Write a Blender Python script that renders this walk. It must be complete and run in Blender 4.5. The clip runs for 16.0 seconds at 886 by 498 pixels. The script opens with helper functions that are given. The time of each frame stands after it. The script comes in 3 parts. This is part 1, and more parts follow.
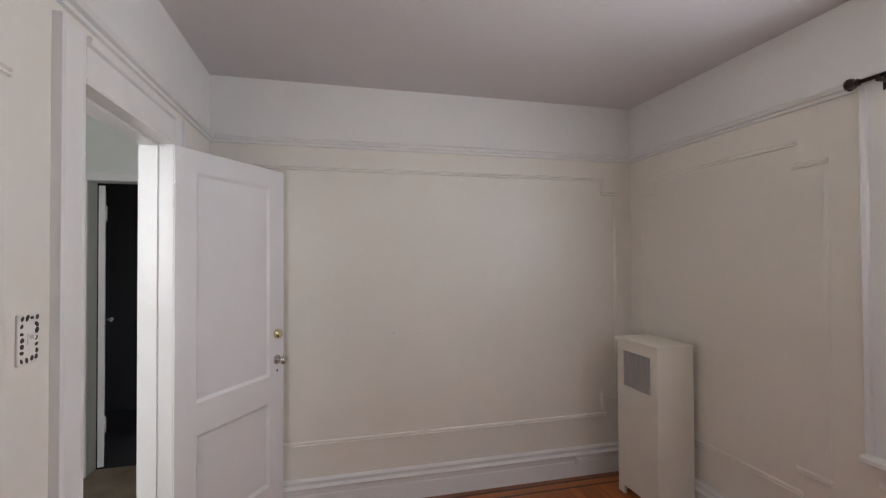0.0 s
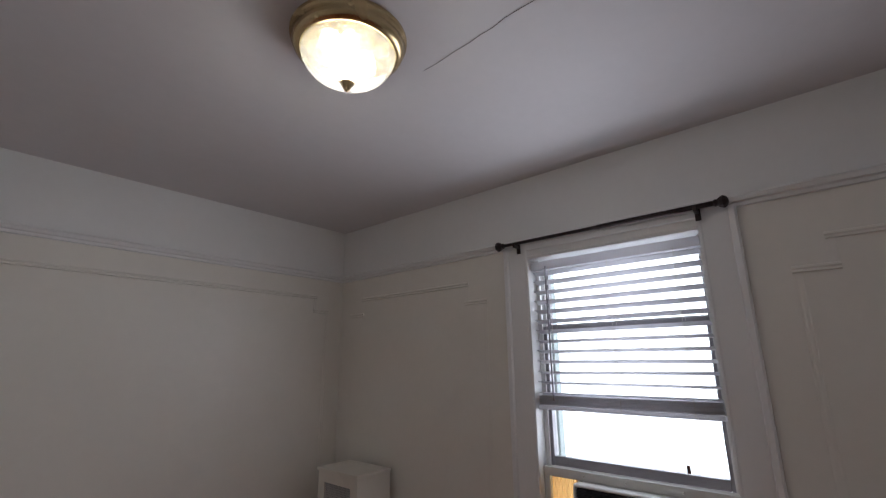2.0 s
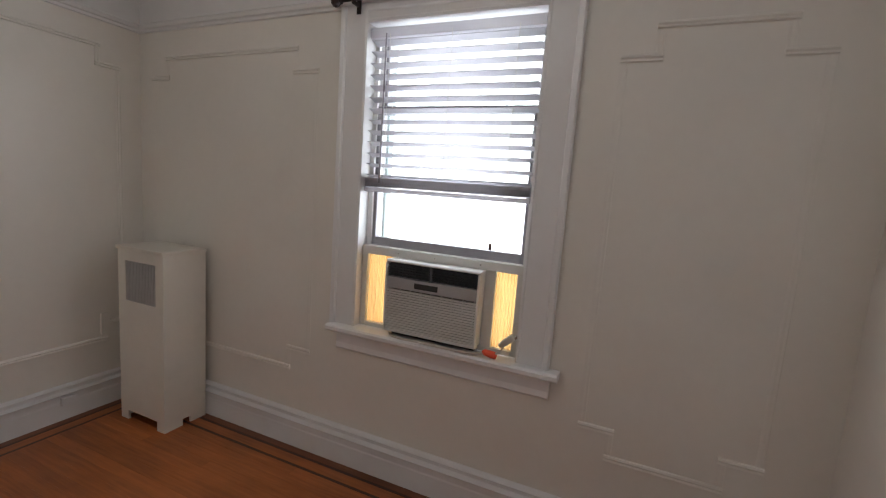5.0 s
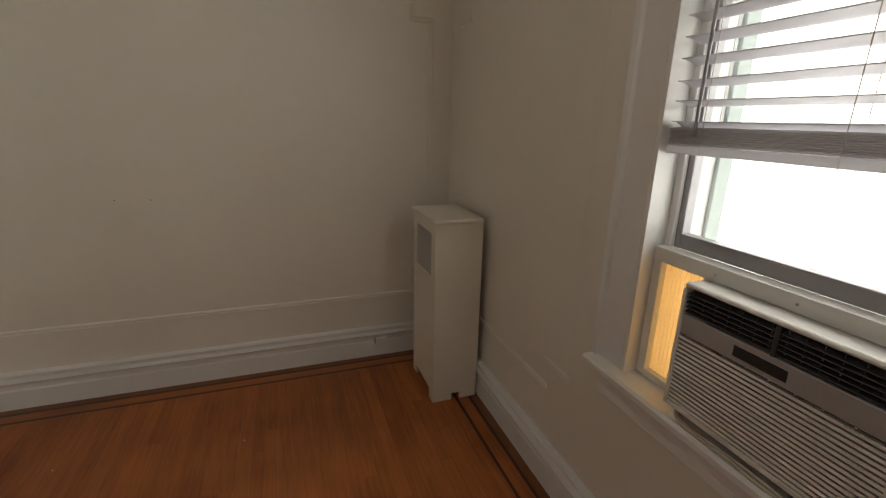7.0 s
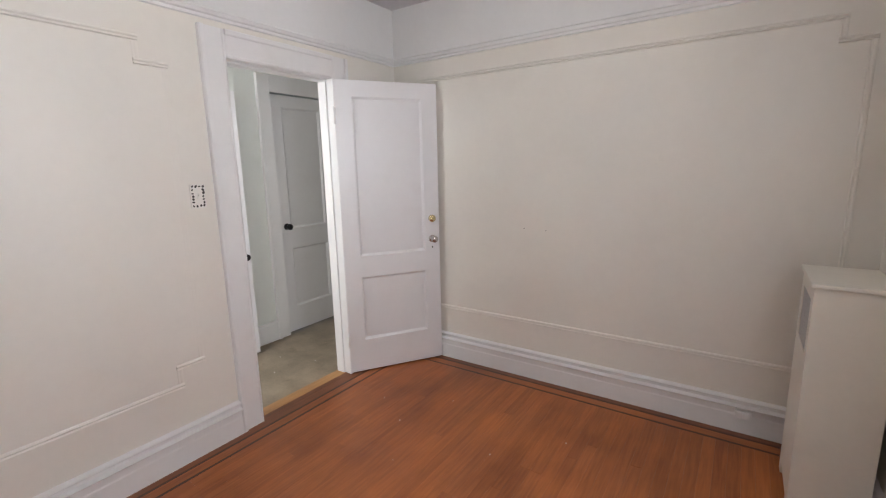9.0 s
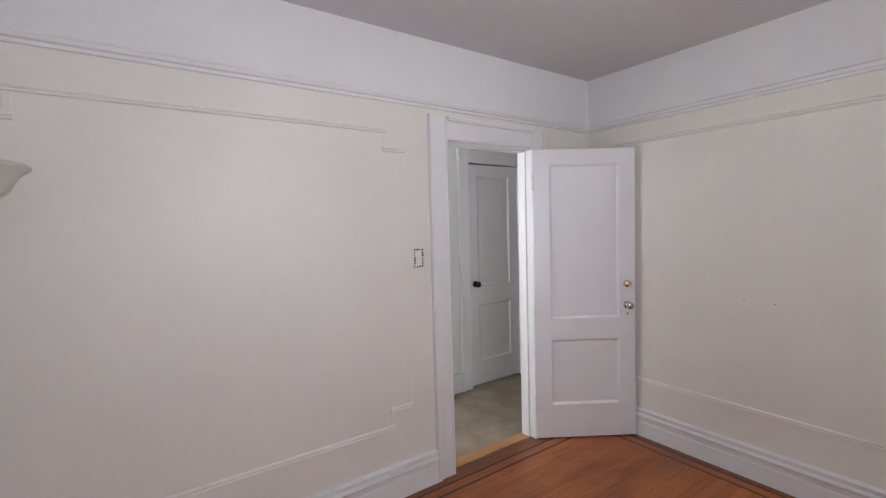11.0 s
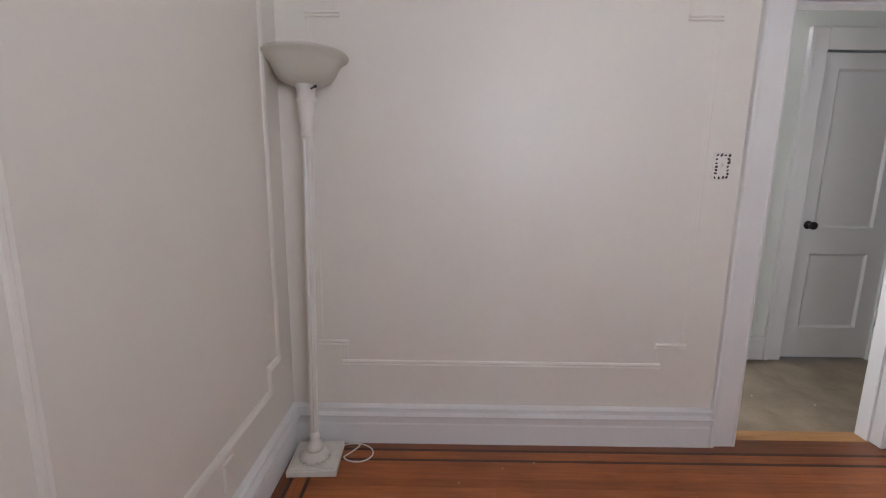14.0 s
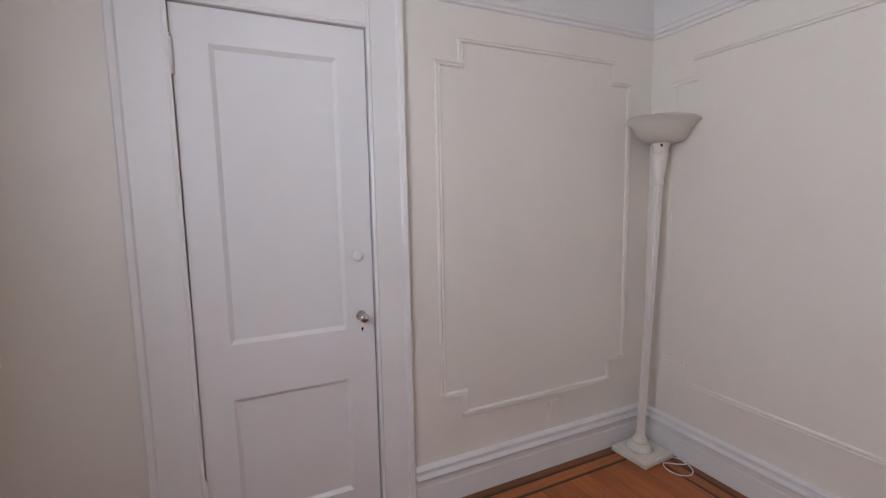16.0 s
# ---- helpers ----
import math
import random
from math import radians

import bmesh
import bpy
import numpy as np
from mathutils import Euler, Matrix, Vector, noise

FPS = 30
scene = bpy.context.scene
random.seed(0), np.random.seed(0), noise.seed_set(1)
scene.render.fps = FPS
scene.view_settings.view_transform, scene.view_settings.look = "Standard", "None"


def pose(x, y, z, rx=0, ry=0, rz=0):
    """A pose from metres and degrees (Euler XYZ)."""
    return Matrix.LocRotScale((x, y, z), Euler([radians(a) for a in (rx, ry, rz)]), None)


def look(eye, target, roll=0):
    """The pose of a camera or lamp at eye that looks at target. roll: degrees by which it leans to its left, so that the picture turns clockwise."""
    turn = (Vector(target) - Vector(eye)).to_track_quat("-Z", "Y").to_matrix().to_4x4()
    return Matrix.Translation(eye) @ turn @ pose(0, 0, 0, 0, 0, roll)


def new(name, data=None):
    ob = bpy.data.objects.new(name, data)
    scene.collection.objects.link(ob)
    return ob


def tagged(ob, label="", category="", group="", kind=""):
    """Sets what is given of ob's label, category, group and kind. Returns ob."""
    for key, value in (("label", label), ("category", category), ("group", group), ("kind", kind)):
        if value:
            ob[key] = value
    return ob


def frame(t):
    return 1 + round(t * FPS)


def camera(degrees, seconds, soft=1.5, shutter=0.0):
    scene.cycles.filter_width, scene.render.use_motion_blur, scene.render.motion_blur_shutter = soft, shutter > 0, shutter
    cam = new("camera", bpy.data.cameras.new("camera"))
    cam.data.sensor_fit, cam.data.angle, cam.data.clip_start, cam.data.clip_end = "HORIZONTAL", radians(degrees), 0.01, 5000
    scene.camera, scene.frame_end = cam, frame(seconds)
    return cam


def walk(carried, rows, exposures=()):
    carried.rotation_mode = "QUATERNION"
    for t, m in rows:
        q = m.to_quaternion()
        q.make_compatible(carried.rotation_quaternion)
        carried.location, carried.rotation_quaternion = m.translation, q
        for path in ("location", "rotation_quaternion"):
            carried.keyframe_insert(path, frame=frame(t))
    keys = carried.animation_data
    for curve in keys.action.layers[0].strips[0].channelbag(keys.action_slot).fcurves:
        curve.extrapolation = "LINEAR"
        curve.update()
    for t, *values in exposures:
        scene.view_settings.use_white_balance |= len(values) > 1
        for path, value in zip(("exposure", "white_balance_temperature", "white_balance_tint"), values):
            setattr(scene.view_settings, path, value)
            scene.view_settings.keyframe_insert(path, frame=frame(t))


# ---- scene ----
cam = camera(89.9, 16.0, 1.2)
PATH = [
    (0, (0.707, 0.688, 1.543), (1.183, 2.63, 1.573), -0.3),
    (0.5, (0.789, 0.694, 1.562), (1.416, 2.586, 1.726), -0.3),
    (1, (0.771, 0.713, 1.579), (1.699, 2.457, 1.89), -0.2),
    (1.5, (0.771, 0.725, 1.594), (1.957, 2.283, 2.004), -0.0),
    (2, (0.776, 0.734, 1.626), (2.242, 2.003, 2.118), -0.5),
    (2.5, (0.806, 0.715, 1.598), (2.5, 1.642, 2.12), -0.8),
    (3, (0.84, 0.659, 1.568), (2.66, 1.317, 2.073), -0.5),
    (5.5, (1.193, 0.711, 1.415), (2.901, 1.643, 0.95), 2.4),
    (6, (1.43, 0.811, 1.424), (2.885, 2.082, 0.907), 0.9),
    (6.5, (1.701, 0.859, 1.456), (2.697, 2.502, 0.903), 1.3),
    (7, (1.865, 0.956, 1.467), (2.517, 2.762, 0.906), 1.4),
    (7.5, (1.995, 1.028, 1.483), (2.191, 2.945, 0.949), 0.1),
    (8, (2.155, 0.945, 1.461), (1.698, 2.838, 1.006), -1.1),
    (8.5, (2.27, 0.856, 1.459), (1.364, 2.592, 1.054), -1.0),
    (9, (2.277, 0.772, 1.473), (1.173, 2.399, 1.106), -1.3),
    (11.5, (2.158, 0.559, 1.537), (0.405, 1.523, 1.519), -1.0),
    (12, (2.173, 0.528, 1.515), (0.311, 1.259, 1.512), -0.9),
    (12.5, (2.164, 0.499, 1.465), (0.239, 1.027, 1.335), -1.0),
    (13, (2.169, 0.53, 1.432), (0.214, 0.864, 1.175), -1.5),
    (13.5, (2.133, 0.599, 1.37), (0.17, 0.782, 1.033), -1.5),
    (14, (1.998, 0.725, 1.328), (0.030, 0.719, 0.972), 0.7),
    (14.5, (1.996, 0.93, 1.323), (0.098, 0.389, 0.994), 0.2),
    (15, (1.982, 1.275, 1.341), (0.442, 0.047, 0.998), 0.9),
    (15.5, (2.028, 1.545, 1.364), (0.846, -0.037, 1.047), -0.7),
    (16, (2.093, 1.763, 1.393), (1.25, -0.037, 1.173), -1.1),
]
EXPOSURES = [
    (0.0, -0.14, 6250, 14), (0.5, -0.55, 6150, 14), (1.0, -1.62, 6050, 14), (1.5, -1.35, 6050, 14), (2.0, -1.18, 6050, 14), (2.5, -1.18, 6050, 14), (3.0, -1.22, 6050, 14),
    (5.5, -0.30, 6550, 11), (6.0, -0.25, 7500, 13), (6.5, -0.60, 7900, 15), (7.0, -1.02, 7650, 9), (7.5, -0.90, 7900, 8), (8.0, 0.25, 8300, 12), (8.5, 0.28, 6750, 13), (9.0, 0.24, 6250, 13),
    (11.5, -0.02, 5980, 16), (12.5, -0.06, 6030, 16), (13.5, -0.06, 6050, 16), (14.5, -0.22, 6150, 16), (15.0, -0.04, 6100, 16), (15.5, 0.08, 6050, 16), (16.0, -0.06, 6030, 16),
]
walk(cam, [(t, look(eye, target, roll)) for t, eye, target, roll in PATH], EXPOSURES)

# ---- light ----
world = bpy.data.worlds.new("sky")
scene.world = world
world.use_nodes = True
wn = world.node_tree
sky = wn.nodes.new("ShaderNodeTexSky")
sky.sky_type = "NISHITA"
sky.sun_disc = False
sky.sun_elevation, sky.sun_rotation = radians(50), radians(200)
wn.links.new(sky.outputs[0], wn.nodes["Background"].inputs[0])
wn.nodes["Background"].inputs[1].default_value = 0.1


def area_lamp(name, m, sx, sy, power, color):
    data = bpy.data.lights.new(name, "AREA")
    data.shape, data.size, data.size_y, data.energy, data.color = "RECTANGLE", sx, sy, power, color
    ob = new(name, data)
    ob.matrix_world = m
    return ob


# room: x from the door wall (west) to the window wall (east), y from the closet wall (south) to the north wall
WD, LN, HT = 2.82, 3.52, 2.61
WY0, WY1, WZ0, WZ1 = 1.09, 1.90, 0.735, 2.15      # window opening
DY0, DY1, DZ = 2.165, 2.880, 2.045                # doorway
CX0, CX1, CZ = 1.584, 2.250, 2.062                # closet doorway

# daylight standing in the window's opening
area_lamp("window_daylight", look((2.802, (WY0 + WY1) / 2, 1.76), (0, (WY0 + WY1) / 2, 1.76)), 0.78, 0.70, 16, (0.93, 0.96, 1.0))
# area lamp added in mid-hall for daylight of unseen source; no window is built
area_lamp("hall_added_light", look((-0.52, 1.20, 1.75), (-0.40, 3.0, 0.7)), 0.6, 1.1, 21, (0.98, 1.0, 0.97))
bulb = bpy.data.lights.new("ceiling_bulb", "POINT")
bulb.energy, bulb.color, bulb.shadow_soft_size = 9.0, (1.0, 0.93, 0.80), 0.03
new("ceiling_bulb", bulb).location = (1.485, 1.728, 2.515)


# ---- materials ----
def mat(name, color, rough=0.5, metal=0.0, var=0.05, scale=3.0, fine=60.0, bump=0.1, spec=0.5, stretch=(1, 1, 1), dirt=None):
    """Painted or plain surface: two scales of tone, fine relief, optional smudges."""
    m = bpy.data.materials.new(name)
    m.use_nodes = True
    nt = m.node_tree
    b = nt.nodes["Principled BSDF"]
    tc = nt.nodes.new("ShaderNodeTexCoord")
    mp = nt.nodes.new("ShaderNodeMapping")
    mp.inputs["Scale"].default_value = stretch
    nt.links.new(tc.outputs["Object"], mp.inputs[0])
    big = nt.nodes.new("ShaderNodeTexNoise")
    big.inputs["Scale"].default_value, big.inputs["Detail"].default_value = scale, 5
    small = nt.nodes.new("ShaderNodeTexNoise")
    small.inputs["Scale"].default_value, small.inputs["Detail"].default_value = fine, 4
    for n in (big, small):
        nt.links.new(mp.outputs[0], n.inputs["Vector"])
    add = nt.nodes.new("ShaderNodeMath")
    add.operation = "MULTIPLY_ADD"
    nt.links.new(small.outputs[0], add.inputs[0])
    add.inputs[1].default_value = 0.35
    nt.links.new(big.outputs[0], add.inputs[2])
    ramp = nt.nodes.new("ShaderNodeValToRGB")
    lo = tuple(c * (1 - var) for c in color) + (1,)
    hi = tuple(min(1, c * (1 + var)) for c in color) + (1,)
    ramp.color_ramp.elements[0].color, ramp.color_ramp.elements[0].position = lo, 0.45
    ramp.color_ramp.elements[1].color, ramp.color_ramp.elements[1].position = hi, 0.90
    nt.links.new(add.outputs[0], ramp.inputs[0])
    out = ramp.outputs[0]
    if dirt:
        dn = nt.nodes.new("ShaderNodeTexNoise")
        dn.inputs["Scale"].default_value, dn.inputs["Detail"].default_value = dirt[1], 6
        nt.links.new(tc.outputs["Object"], dn.inputs["Vector"])
        dr = nt.nodes.new("ShaderNodeMapRange")
        dr.inputs[1].default_value, dr.inputs[2].default_value, dr.inputs[3].default_value, dr.inputs[4].default_value = 0.58, 0.78, 0, dirt[2]
        nt.links.new(dn.outputs[0], dr.inputs[0])
        mx = nt.nodes.new("ShaderNodeMixRGB")
        mx.inputs[2].default_value = dirt[0] + (1,)
        nt.links.new(dr.outputs[0], mx.inputs[0])
        nt.links.new(out, mx.inputs[1])
        out = mx.outputs[0]
    nt.links.new(out, b.inputs["Base Color"])
    rr = nt.nodes.new("ShaderNodeMapRange")
    rr.inputs[3].default_value, rr.inputs[4].default_value = max(0.02, rough - 0.08), min(1, rough + 0.08)
    nt.links.new(big.outputs[0], rr.inputs[0])
    nt.links.new(rr.outputs[0], b.inputs["Roughness"])
    b.inputs["Metallic"].default_value = metal
    b.inputs["Specular IOR Level"].default_value = spec
    if bump:
        bp = nt.nodes.new("ShaderNodeBump")
        bp.inputs["Strength"].default_value, bp.inputs["Distance"].default_value = bump, 0.004
        nt.links.new(add.outputs[0], bp.inputs["Height"])
        nt.links.new(bp.outputs[0], b.inputs["Normal"])
    return m


CREAM = mat("cream_wall_paint", (0.775, 0.738, 0.676), 0.42, var=0.03, scale=1.6, fine=26, bump=0.22, dirt=((0.60, 0.56, 0.49), 2.3, 0.18))
FRIEZE = mat("white_frieze_paint", (0.77, 0.76, 0.75), 0.5, var=0.03, scale=1.8, fine=28, bump=0.22)
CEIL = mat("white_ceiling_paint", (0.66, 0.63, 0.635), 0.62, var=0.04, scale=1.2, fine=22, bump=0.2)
TRIM = mat("white_gloss_trim_paint", (0.79, 0.778, 0.772), 0.34, var=0.025, scale=4, fine=40, bump=0.16, dirt=((0.58, 0.55, 0.50), 5, 0.18))
DOORP = mat("white_gloss_door_paint", (0.785, 0.772, 0.778), 0.36, var=0.02, scale=3, fine=35, bump=0.14, dirt=((0.60, 0.57, 0.54), 4, 0.14))
COVERP = mat("cream_enamel_paint", (0.76, 0.72, 0.64), 0.4, var=0.03, scale=4, fine=50, bump=0.05, dirt=((0.5, 0.45, 0.38), 6, 0.15))
HALLP = mat("pale_hall_paint", (0.76, 0.78, 0.74), 0.5, var=0.03, bump=0.15)
HALLF = mat("worn_hall_floor", (0.26, 0.205, 0.145), 0.45, var=0.28, scale=5, fine=70, bump=0.1, dirt=((0.12, 0.09, 0.06), 6, 0.75))
# lack of light in the far room, given as a near-black base colour
DARK = mat("unlit_room_black", (0.02, 0.02, 0.022), 0.8, var=0.2)
BRASS = mat("antique_brass", (0.55, 0.43, 0.24), 0.26, 1.0, var=0.12, scale=14, bump=0.02)
POLBRASS = mat("polished_brass", (0.76, 0.67, 0.42), 0.2, 1.0, var=0.08, scale=14, bump=0.01)
CHROME = mat("worn_chrome", (0.62, 0.60, 0.58), 0.18, 1.0, var=0.1, scale=20, bump=0.01)
BLACK = mat("black_metal", (0.012, 0.011, 0.012), 0.35, 0.4, var=0.3, scale=20, bump=0.03)
BRONZE = mat("dark_bronze", (0.035, 0.025, 0.024), 0.35, 0.7, var=0.3, scale=20, bump=0.04)
ACW = mat("white_appliance_plastic", (0.72, 0.71, 0.68), 0.4, var=0.03, scale=8, bump=0.02, dirt=((0.45, 0.41, 0.35), 8, 0.2))
ACDARK = mat("black_appliance_plastic", (0.02, 0.021, 0.023), 0.4, var=0.2, bump=0.02)
ACLOUV = mat("dark_grey_louvre_plastic", (0.055, 0.057, 0.062), 0.35, var=0.15, bump=0.02)
ACFILT = mat("dusty_filter_mesh", (0.20, 0.19, 0.17), 0.85, var=0.2, bump=0.1)
ACSIL = mat("silver_appliance_plastic", (0.42, 0.42, 0.43), 0.35, 0.2, var=0.05, bump=0.02)
ALU = mat("window_aluminium", (0.37, 0.36, 0.385), 0.38, 0.3, var=0.08, scale=10, bump=0.03)
GREYP = mat("grey_plug_plastic", (0.55, 0.54, 0.49), 0.5, var=0.1, bump=0.03)
ORANGE = mat("orange_tag_plastic", (0.85, 0.10, 0.035), 0.45, var=0.08, bump=0.02)
CABLE = mat("pale_cable_plastic", (0.62, 0.56, 0.47), 0.5, var=0.08, bump=0.02)
GRILLE = mat("grey_grille_metal", (0.58, 0.57, 0.56), 0.45, 0.2, var=0.1, bump=0.05)
GRILLEBACK = mat("grille_shadow_box", (0.34, 0.34, 0.34), 0.8, var=0.1)
STONE = mat("white_lamp_resin", (0.74, 0.71, 0.64), 0.4, var=0.08, scale=14, fine=50, bump=0.1)
POLE = mat("white_lamp_enamel", (0.74, 0.71, 0.67), 0.35, var=0.03, scale=9, bump=0.04)
BLACKDOT = mat("dark_inlay", (0.035, 0.028, 0.026), 0.5, var=0.3)
PLATE = mat("ivory_plate", (0.78, 0.75, 0.70), 0.35, var=0.03, bump=0.02)
NAIL = mat("rusty_nail", (0.10, 0.07, 0.05), 0.6, 0.5, var=0.3)
RUST = mat("rusty_brown_metal", (0.11, 0.05, 0.04), 0.55, 0.3, var=0.3, scale=30)
TEAL = mat("weathered_teal_paint", (0.54, 0.62, 0.61), 0.6, var=0.1, scale=6, bump=0.1)
CRACK = mat("crack_shadow", (0.12, 0.10, 0.095), 0.9, var=0.3)


def wood(name, light, dark, rough=0.3):
    """Strip floor: grain drawn out along each board, every board with its own tone."""
    m = bpy.data.materials.new(name)
    m.use_nodes = True
    nt = m.node_tree
    b = nt.nodes["Principled BSDF"]
    tc, oi = nt.nodes.new("ShaderNodeTexCoord"), nt.nodes.new("ShaderNodeObjectInfo")
    off = nt.nodes.new("ShaderNodeMath")
    off.operation = "MULTIPLY"
    off.inputs[1].default_value = 37.0
    nt.links.new(oi.outputs["Random"], off.inputs[0])
    ad = nt.nodes.new("ShaderNodeVectorMath")
    nt.links.new(tc.outputs["Object"], ad.inputs[0])
    nt.links.new(off.outputs[0], ad.inputs[1])
    mp = nt.nodes.new("ShaderNodeMapping")
    mp.inputs["Scale"].default_value = (1, 0.06, 1)
    nt.links.new(ad.outputs[0], mp.inputs[0])
    g = nt.nodes.new("ShaderNodeTexNoise")
    g.inputs["Scale"].default_value, g.inputs["Detail"].default_value, g.inputs["Distortion"].default_value = 75, 5, 0.5
    nt.links.new(mp.outputs[0], g.inputs["Vector"])
    blotch = nt.nodes.new("ShaderNodeTexNoise")
    blotch.inputs["Scale"].default_value, blotch.inputs["Detail"].default_value = 2.2, 5
    geo = nt.nodes.new("ShaderNodeNewGeometry")
    nt.links.new(geo.outputs["Position"], blotch.inputs["Vector"])
    s1 = nt.nodes.new("ShaderNodeMath")
    s1.operation = "MULTIPLY_ADD"
    nt.links.new(oi.outputs["Random"], s1.inputs[0])
    s1.inputs[1].default_value = 0.16
    soft = nt.nodes.new("ShaderNodeMath")
    soft.operation = "MULTIPLY"
    soft.inputs[1].default_value = 0.55
    nt.links.new(g.outputs[0], soft.inputs[0])
    nt.links.new(soft.outputs[0], s1.inputs[2])
    s2 = nt.nodes.new("ShaderNodeMath")
    s2.operation = "MULTIPLY_ADD"
    nt.links.new(blotch.outputs[0], s2.inputs[0])
    s2.inputs[1].default_value = 0.80
    nt.links.new(s1.outputs[0], s2.inputs[2])
    ramp = nt.nodes.new("ShaderNodeValToRGB")
    ramp.color_ramp.elements[0].color, ramp.color_ramp.elements[0].position = dark + (1,), 0.50
    ramp.color_ramp.elements[1].color, ramp.color_ramp.elements[1].position = light + (1,), 0.98
    nt.links.new(s2.outputs[0], ramp.inputs[0])
    nt.links.new(ramp.outputs[0], b.inputs["Base Color"])
    rr = nt.nodes.new("ShaderNodeMapRange")
    rr.inputs[3].default_value, rr.inputs[4].default_value = rough - 0.08, rough + 0.2
    nt.links.new(blotch.outputs[0], rr.inputs[0])
    nt.links.new(rr.outputs[0], b.inputs["Roughness"])
    bp = nt.nodes.new("ShaderNodeBump")
    bp.inputs["Strength"].default_value, bp.inputs["Distance"].default_value = 0.10, 0.001
    nt.links.new(g.outputs[0], bp.inputs["Height"])
    nt.links.new(bp.outputs[0], b.inputs["Normal"])
    return m


OAK = wood("orange_varnished_oak", (0.50, 0.158, 0.042), (0.21, 0.056, 0.015), 0.30)
BROWN = wood("brown_varnished_oak", (0.25, 0.086, 0.033), (0.12, 0.042, 0.018), 0.32)
WALNUT = wood("dark_inlay_walnut", (0.085, 0.030, 0.014), (0.040, 0.015, 0.008), 0.34)
PALEOAK = wood("pale_threshold_oak", (0.52, 0.28, 0.11), (0.34, 0.16, 0.055), 0.42)


def see_through(name, tint, gloss, share, rough=0.05, translucent=0.0, through_share=0.5):
    """Thin glass or plastic: light passes, with some gloss and some scatter."""
    m = bpy.data.materials.new(name)
    m.use_nodes = True
    nt = m.node_tree
    nt.nodes.remove(nt.nodes["Principled BSDF"])
    tr, gl, tl, df = (nt.nodes.new("ShaderNodeBsdf" + k) for k in ("Transparent", "Glossy", "Translucent", "Diffuse"))
    for n in (tr, tl, df):
        n.inputs[0].default_value = tint + (1,)
    gl.inputs["Roughness"].default_value = rough
    scat = nt.nodes.new("ShaderNodeMixShader")
    scat.inputs[0].default_value = 1 - through_share
    nt.links.new(tl.outputs[0], scat.inputs[1])
    nt.links.new(df.outputs[0], scat.inputs[2])
    a = nt.nodes.new("ShaderNodeMixShader")
    a.inputs[0].default_value = translucent
    nt.links.new(tr.outputs[0], a.inputs[1])
    nt.links.new(scat.outputs[0], a.inputs[2])
    c = nt.nodes.new("ShaderNodeMixShader")
    c.inputs[0].default_value = gloss
    nt.links.new(a.outputs[0], c.inputs[1])
    nt.links.new(gl.outputs[0], c.inputs[2])
    nt.links.new(c.outputs[0], nt.nodes["Material Output"].inputs[0])
    return m


GLASS = see_through("window_glass", (0.96, 0.98, 0.98), 0.06, 0)
SLAT = see_through("white_blind_vinyl", (0.82, 0.81, 0.84), 0.05, 0, 0.3, 0.985, 0.44)
YELLOW = see_through("yellowed_filler_vinyl", (0.82, 0.52, 0.20), 0.04, 0, 0.4, 0.96)
DOME = see_through("ribbed_lamp_glass", (0.93, 0.95, 0.91), 0.15, 0, 0.12, 0.13, 0.8)
SHADE = see_through("cloudy_lamp_shade_glass", (0.83, 0.81, 0.75), 0.07, 0, 0.25, 0.985)
BULB = bpy.data.materials.new("bulb_glow")
BULB.use_nodes = True
BULB.node_tree.nodes["Principled BSDF"].inputs["Emission Color"].default_value = (1, 0.94, 0.82, 1)
BULB.node_tree.nodes["Principled BSDF"].inputs["Emission Strength"].default_value = 30


SKYGLOW = bpy.data.materials.new("overcast_glow")
SKYGLOW.use_nodes = True
SKYGLOW.node_tree.nodes["Principled BSDF"].inputs["Base Color"].default_value = (0.8, 0.8, 0.8, 1)
SKYGLOW.node_tree.nodes["Principled BSDF"].inputs["Emission Color"].default_value = (0.95, 0.97, 1, 1)
SKYGLOW.node_tree.nodes["Principled BSDF"].inputs["Emission Strength"].default_value = 8.5


# ---- shape helpers ----
def obj(name, bm, mats, parent=None, smooth=False, bevel=0.0):
    bmesh.ops.recalc_face_normals(bm, faces=bm.faces)
    me = bpy.data.meshes.new(name)
    bm.to_mesh(me)
    bm.free()
    for m in (mats if isinstance(mats, (list, tuple)) else [mats]):
        me.materials.append(m)
    ob = new(name, me)
    if smooth:
        for p in me.polygons:
            p.use_smooth = True
    if bevel:
        md = ob.modifiers.new("edges", "BEVEL")
        md.width, md.segments, md.limit_method = bevel, 2, "ANGLE"
    ob.parent = parent
    return ob


def empty(name, m=None):
    ob = new(name)
    ob.empty_display_size = 0.05
    if m is not None:
        ob.matrix_world = m
    return ob


def box(bm, x0, x1, y0, y1, z0, z1, idx=0):
    x0, x1, y0, y1, z0, z1 = min(x0, x1), max(x0, x1), min(y0, y1), max(y0, y1), min(z0, z1), max(z0, z1)
    v = [bm.verts.new((x, y, z)) for z in (z0, z1) for y in (y0, y1) for x in (x0, x1)]
    for q in ((0, 2, 3, 1), (4, 5, 7, 6), (0, 1, 5, 4), (2, 6, 7, 3), (0, 4, 6, 2), (1, 3, 7, 5)):
        bm.faces.new([v[i] for i in q]).material_index = idx


def on_wall(wall, u, o, z):
    """A point of a wall: u along it, o out into the room, z up."""
    return {"west": (o, u, z), "east": (WD - o, u, z), "north": (u, LN - o, z), "south": (u, o, z)}[wall]


